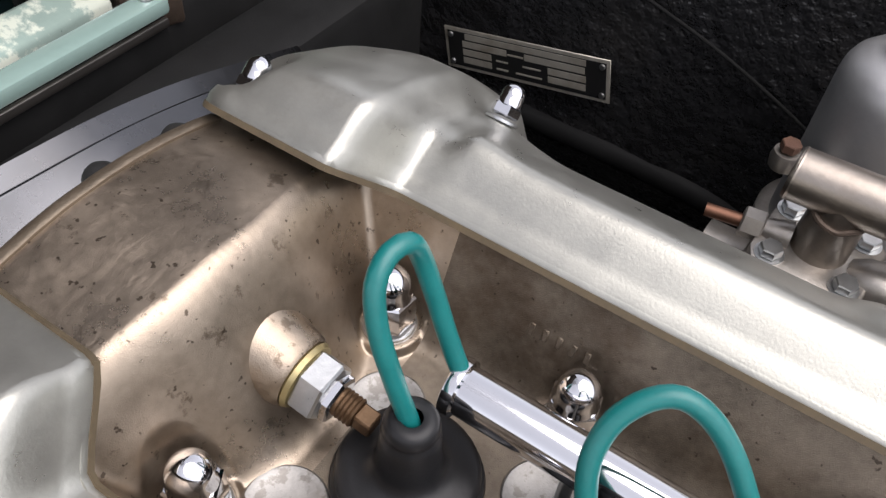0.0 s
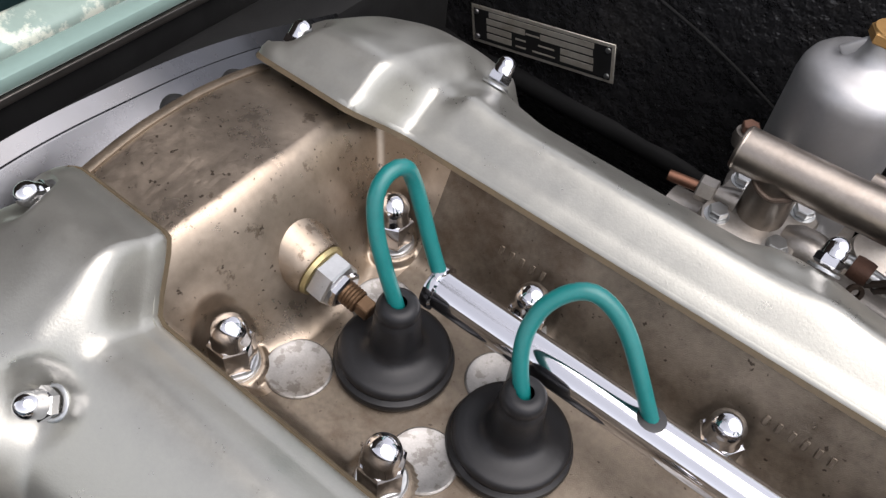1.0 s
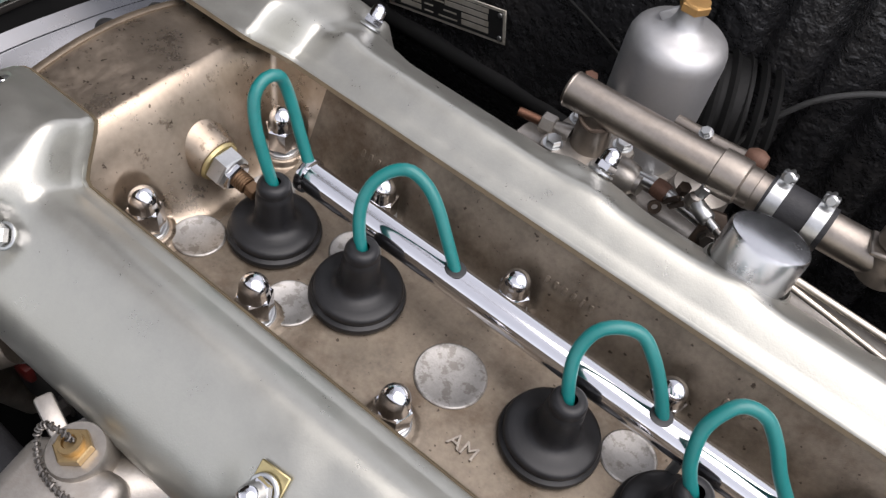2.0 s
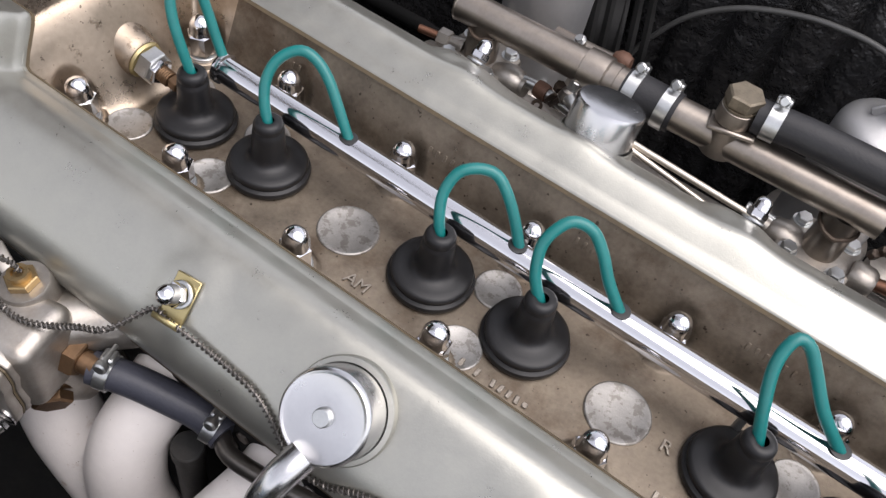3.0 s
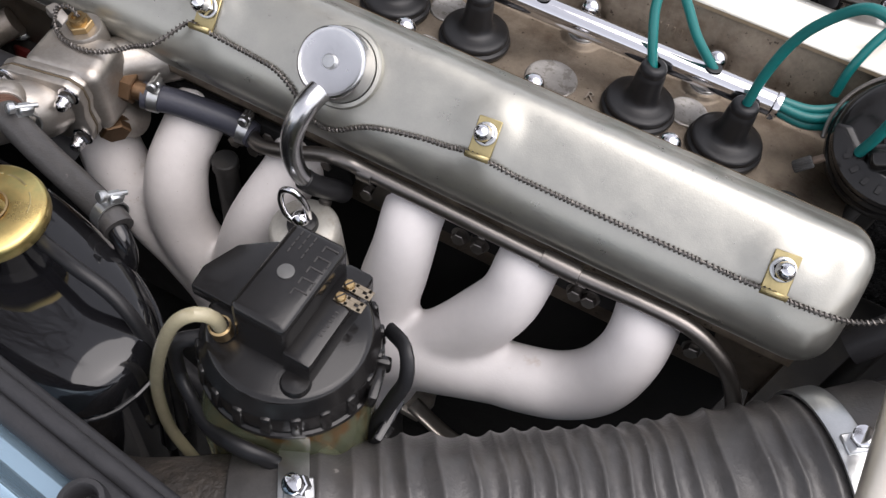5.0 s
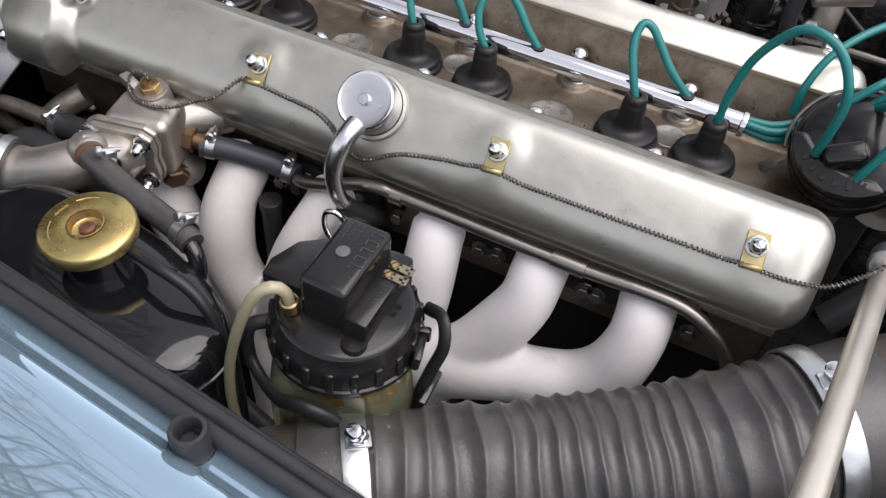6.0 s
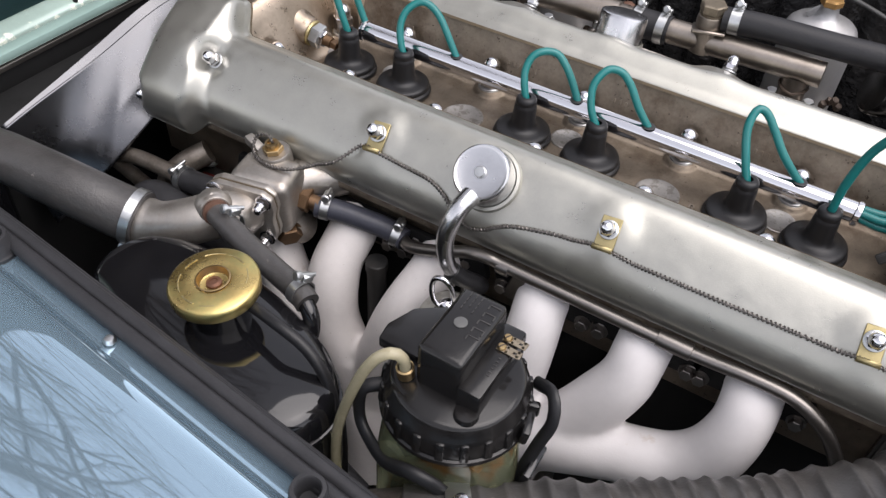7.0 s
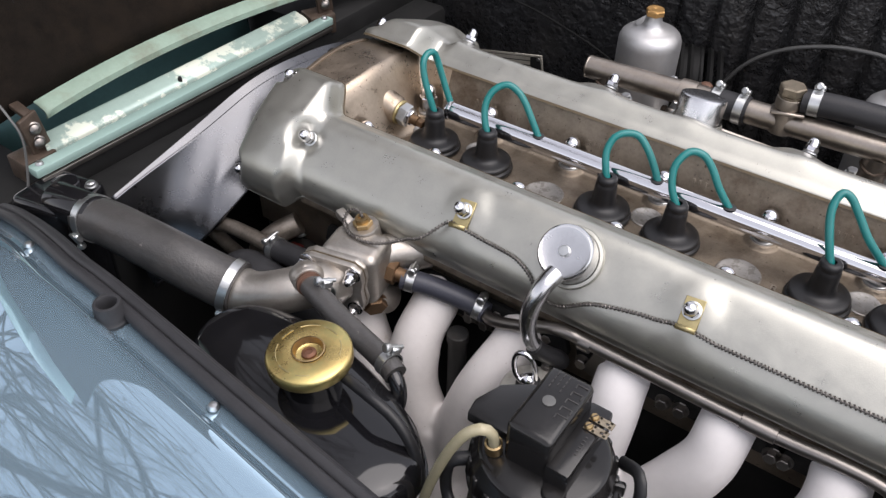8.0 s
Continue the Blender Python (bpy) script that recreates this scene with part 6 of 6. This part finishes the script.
for x in (0.10, 0.25, 0.417, 0.56):
    part("runner", sweep([(x, 0.13, -0.07), (x, 0.17, -0.06), (x, 0.22, -0.055), (x, 0.27, -0.07)], 0.024, 20, 0.01), CAST_GREY, inl)
part("plenum", sweep([(0.04, 0.235, -0.060), (0.3, 0.235, -0.058), (0.62, 0.235, -0.060)], 0.027, 20, 0.05), CAST_GREY, inl)
cu = thing("copper_pipe", (0, 0, 0), "cut-looking copper pipe with plated union", "pipe")
part("pipe", sweep([(0.036, 0.2310, -0.0165), (0.052, 0.2335, -0.0160), (0.068, 0.2360, -0.0160)], 0.0038, 14, 0.004), COPPER, cu)
part("union", put(join(prism(6, 0.0085, 0, 0.012, 0.001), lathe([(0.006, 0.012), (0.008, 0.020), (0.009, 0.026), (0, 0.026)], 20)), axis_pose((0.055, 0.2345, -0.0160), (1, 0.12, 0))), CAST_GREY, cu)
cl = thing("pipe_clamp", (0, 0, 0), "small cast clamp with rusty bolt at the pipe end", "clamp")
part("clamp_body", put(lathe([(0.008, -0.006), (0.009, 0), (0.008, 0.005), (0, 0.005)], 24), axis_pose((0.0586, 0.300, -0.016), (0, 0, 1))), CAST_GREY, cl)
part("clamp_bolt", put(prism(6, 0.006, 0.006, 0.012, 0.0006), axis_pose((0.0586, 0.300, -0.016), (0, 0, 1))), RUSTY, cl, "rusty bolt head")
part("clamp_arm", sweep([(0.060, 0.300, -0.016), (0.072, 0.305, -0.016), (0.085, 0.31, -0.02)], 0.005, 10, 0.005), CAST_GREY, cl)

rb = thing("linkage_bracket", (0.560, 0.245, 0.0), "grey cast linkage bracket with bolts above the inlet manifold", "bracket")
part("bracket_plate", slab(0.060, 0.030, 0.012, 0.003, 2, pose(0.004, 0, 0.066, 12, -8, 20)), CAST_GREY, rb)
part("bracket_leg", slab(0.026, 0.022, 0.125, 0.004, 2, Matrix.Translation((0, 0, 0.002))), CAST_GREY, rb)
bolt(rb, (-0.014, -0.006, 0.071), (0, -0.2, 1))
bolt(rb, (0.020, 0.004, 0.074), (0, -0.2, 1))
part("spindle", sweep([(-0.02, -0.03, 0.02), (0.03, -0.04, 0.03), (0.09, -0.05, 0.034)], 0.004, 10, 0.01), STEEL, rb)
part("nut", put(prism(6, 0.008, 0, 0.010, 0.001), axis_pose((-0.012, -0.012, 0.030), (0, -1, 0.3))), ZINC, rb)
ch = thing("choke_housing", (0.503, 0.262, 0.022), "round black plastic housing beside the inlet manifold", "housing")
part("drum", put(lathe([(0, -0.012), (0.022, -0.012), (0.0235, -0.009), (0.0235, 0.010), (0.021, 0.013), (0.008, 0.014), (0, 0.014)], 32), axis_pose((0, 0, 0), (-0.75, -0.55, 0.3))), PLASTIC, ch)
part("neck", sweep([(0.006, 0.004, 0.0), (0.03, 0.012, -0.01), (0.05, 0.012, -0.05), (0.05, -0.02, -0.075)], 0.009, 14, 0.005), PLASTIC, ch)
sv = thing("vacuum_unit", (0.632, 0.135, 0.010), "brown-stained round vacuum unit behind the inlet cover", "vacuum unit")
part("can", put(lathe([(0, -0.02), (0.026, -0.02), (0.028, -0.015), (0.028, 0.004), (0.022, 0.012), (0.009, 0.016), (0, 0.016)], 32), axis_pose((0, 0, 0), (-0.3, -0.5, 0.75))), RUSTY, sv)
part("nipple", put(lathe([(0.005, 0.014), (0.0045, 0.026), (0, 0.026)], 14), axis_pose((0, 0, 0), (-0.3, -0.5, 0.75))), ZINC, sv)
part("arm", sweep([(0, 0.005, -0.012), (0.01, 0.0, -0.08), (0.0, -0.03, -0.16)], 0.008, 10, 0.01), SATIN, sv)

# air trumpet rings behind the first dashpot
tr = thing("air_hose", (0.135, 0.40, 0.0), "ribbed black air hose behind the carburettor", "hose")
for k in range(5):
    part("hose_ring", put(lathe([(0.050, -0.004), (0.054, 0), (0.050, 0.004)], 40), axis_pose((0.012 * k, 0.006 * k, -0.045 - 0.002 * k), (0.9, 0.35, 0.1))), MATTBLACK, tr)
part("hose_core", put(lathe([(0, -0.01), (0.046, -0.01), (0.046, 0.03), (0, 0.03)], 40), axis_pose((0.0, 0.0, -0.045), (0.9, 0.35, 0.1))), MATTBLACK, tr)
cb = thing("bonnet_cable", (0, 0, 0), "thin grey cable arching across the inner wing", "cable")
part("cable", sweep([(0.165, 0.425, -0.13), (0.177, 0.425, -0.072), (0.193, 0.425, -0.037), (0.216, 0.425, -0.003), (0.251, 0.425, 0.025), (0.293, 0.425, 0.043), (0.337, 0.425, 0.052), (0.39, 0.425, 0.050), (0.5, 0.425, 0.02), (0.62, 0.425, -0.06)], 0.0028, 10, 0.006), GREYCABLE, cb)
w2 = thing("wing_wire", (0, 0, 0), "thin black wire along the inner wing", "wire")
part("wire", sweep([(-0.30, 0.44, -0.02), (-0.16, 0.44, -0.02), (-0.05, 0.44, -0.045), (0.03, 0.44, -0.075), (0.10, 0.44, -0.11)], 0.0015, 8, 0.01), MATTBLACK, w2)

# chassis plate on the inner wing
PX, PY, PZ = -0.177, 0.436, -0.131
pl = thing("chassis_plate", Matrix.Translation((PX, PY, PZ)) @ Matrix.Rotation(radians(-11.5), 4, "Y") @ Matrix.Rotation(radians(90), 4, "X") @ Matrix.Rotation(radians(180), 4, "Z"), "small etched metal identity plate with blank fields, upside down", "plate")
part("plate_sheet", slab(0.164, 0.041, 0.0012, 0.0004, 1), PLATE, pl)
pf = part("plate_field", slab(0.157, 0.034, 0.0006, 0.0, 1, Matrix.Translation((0, 0, 0.0008))), INK, pl, "black enamel ground")
for x, y, w, h in ((-0.042, 0.010, 0.036, 0.006), (-0.042, 0.002, 0.036, 0.006), (-0.030, -0.006, 0.058, 0.006), (0.000, -0.0135, 0.120, 0.0055), (0.048, 0.010, 0.030, 0.006), (0.048, 0.002, 0.030, 0.006), (0.040, -0.006, 0.046, 0.006)):
    part("blank_field", slab(w, h, 0.0005, 0, 1, Matrix.Translation((x, y, 0.0013))), PLATE, pf)
for x, y, w in ((-0.005, 0.0115, 0.026), (-0.008, 0.0035, 0.018), (0.022, 0.0115, 0.012), (0.022, 0.0035, 0.012), (0.008, -0.005, 0.016)):
    part("text_bar", slab(w, 0.0016, 0.0005, 0, 1, Matrix.Translation((x, y, 0.0013))), PLATE, pf)
for sx in (-0.075, 0.075):
    for sy in (-0.0135, 0.0135):
        part("rivet", put(lathe([(0.0028, 0.001), (0.0024, 0.0026), (0, 0.003)], 16), Matrix.Translation((sx, sy, 0))), ZINC, pl)

# polished radiator shroud
sh = thing("radiator_shroud", (0, 0, 0), "polished alloy shroud panel between engine and radiator", "shroud")


EDGE = spline([(-0.228, -0.268, -0.012), (-0.226, -0.165, 0.012), (-0.212, -0.070, 0.045), (-0.208, 0.015, 0.046), (-0.214, 0.095, 0.029), (-0.224, 0.200, -0.008)], 0.004)
FOLD = [e + Vector((1.0, -0.10, -0.75)) * (0.0026 + 0.0060 * ease((e.y + 0.268) / 0.16)) for e in EDGE]
ENGINE_SIDE = spline([(-0.205, -0.262, -0.135), (-0.180, -0.205, -0.090), (-0.152, -0.120, -0.030), (-0.149, 0.0, 0.024), (-0.151, 0.090, 0.010), (-0.156, 0.160, -0.022)], 0.004)


def along(curve, t):
    f = t * (len(curve) - 1)
    i = min(int(f), len(curve) - 2)
    return curve[i].lerp(curve[i + 1], f - i)


rows = []
for i in range(101):
    t = i / 100
    e, f, g = along(EDGE, t), along(FOLD, t), along(ENGINE_SIDE, t)
    row = [tuple(e + Vector((-0.006, 0, -0.012))), tuple(e + Vector((-0.002, 0, -0.003))), tuple(e), tuple(e.lerp(f, 0.5)), tuple(e.lerp(f, 0.92)), tuple(f)]
    for k in range(0, 25):
        q = k / 24 if k else 0.015
        p = f.lerp(g, q)
        away = abs(p.y + 0.112 + 0.095 * q)
        c = 0.0100 * max(0.0, 1 - math.sqrt(away ** 2 + 0.0012 ** 2) / 0.080) * min(1.0, q * 1.8)
        d = 0.005 * math.sin(math.pi * q)
        row.append((p.x + c - d * 0.4, p.y, p.z + c * 0.8 - d))
    rows.append(row)
for name, cells in (("folded_edge", [r[:6] for r in rows]), ("panel", [r[5:] for r in rows])):
    part(name, grid_bm(cells), SHEET, sh).modifiers.new("thickness", "SOLIDIFY").thickness = 0.0016

# second column of dark clutter at the rear of the bay
for pts, r, lab in (([(0.53, 0.20, 0.02), (0.525, 0.20, 0.062), (0.535, 0.20, 0.098), (0.575, 0.20, 0.13), (0.65, 0.19, 0.14), (0.8, 0.15, 0.10)], 0.008, "thick black cable rising behind the inlet cover"),
                    ([(0.63, -0.11, -0.02), (0.66, -0.09, 0.02), (0.70, -0.06, 0.05), (0.76, -0.02, 0.06), (0.85, 0.02, 0.03)], 0.012, "black rubber hose behind the cam cover"),
                    ([(0.61, -0.17, -0.045), (0.64, -0.15, -0.05), (0.68, -0.10, -0.06), (0.72, -0.06, -0.12)], 0.014, "black rubber heater return hose"),
                    ([(-0.02, -0.27, -0.30), (0.03, -0.27, -0.24), (0.10, -0.27, -0.23), (0.20, -0.27, -0.30)], 0.010, "dark hose low in the bay")):
    rubber_hose("rear_hose", pts, r, lab)
hose_clip((0.622, -0.163, -0.047), (1, 0.6, -0.1), 0.014, (0, -0.3, 1))


# ---------------------------------------------------------------- bare tree ahead of the car
tree = thing("bare_tree", (-4.6, -0.6, -0.8), "tall leafless tree ahead of the car, mirrored in the wing", "tree")
BARK = mat("bark", (0.09, 0.075, 0.06), 0.8, 0, 0.3, 6, 0.6, 30)
rnd = random.Random(4)
limbs, trunk = [], []


def branch(p, d, length, r, depth):
    q = [p]
    for _ in range(4):
        d = (d + Vector((rnd.uniform(-1, 1), rnd.uniform(-1, 1), rnd.uniform(-0.5, 1))) * 0.16).normalized()
        q.append(q[-1] + d * length / 4)
    (trunk if depth == 0 else limbs).append((q, r))
    if depth < 6:
        for k in range(4 if depth < 2 else 3):
            t = q[2 + k % 3]
            e = (d + Vector((rnd.uniform(-1, 1), rnd.uniform(-1, 1), rnd.uniform(-0.35, 0.6))) * 0.95).normalized()
            branch(t, e, length * rnd.uniform(0.55, 0.75), r * 0.52, depth + 1)


branch(Vector((0, 0, 0)), Vector((0.05, 0.1, 1)), 5.2, 0.20, 0)
branch(Vector((-0.6, 2.6, 0)), Vector((0.05, 0.0, 1)), 5.8, 0.22, 0)
branch(Vector((0.9, -2.2, 0)), Vector((0.0, 0.12, 1)), 5.0, 0.18, 0)
for name, group in (("trunk", trunk), ("branches", limbs)):
    bms = bmesh.new()
    for q, r in group:
        rows = []
        for i, p in enumerate(q):
            w = r * (1 - 0.12 * i)
            rows.append([bms.verts.new(p + Vector((w * math.cos(a), w * math.sin(a), w * 0.3 * math.sin(a * 2)))) for a in (0, 2.1, 4.2)])
        for a, b in zip(rows, rows[1:]):
            for k in range(3):
                bms.faces.new((a[k], a[(k + 1) % 3], b[(k + 1) % 3], b[k]))
    part(name, bms, BARK, tree, auto=0)
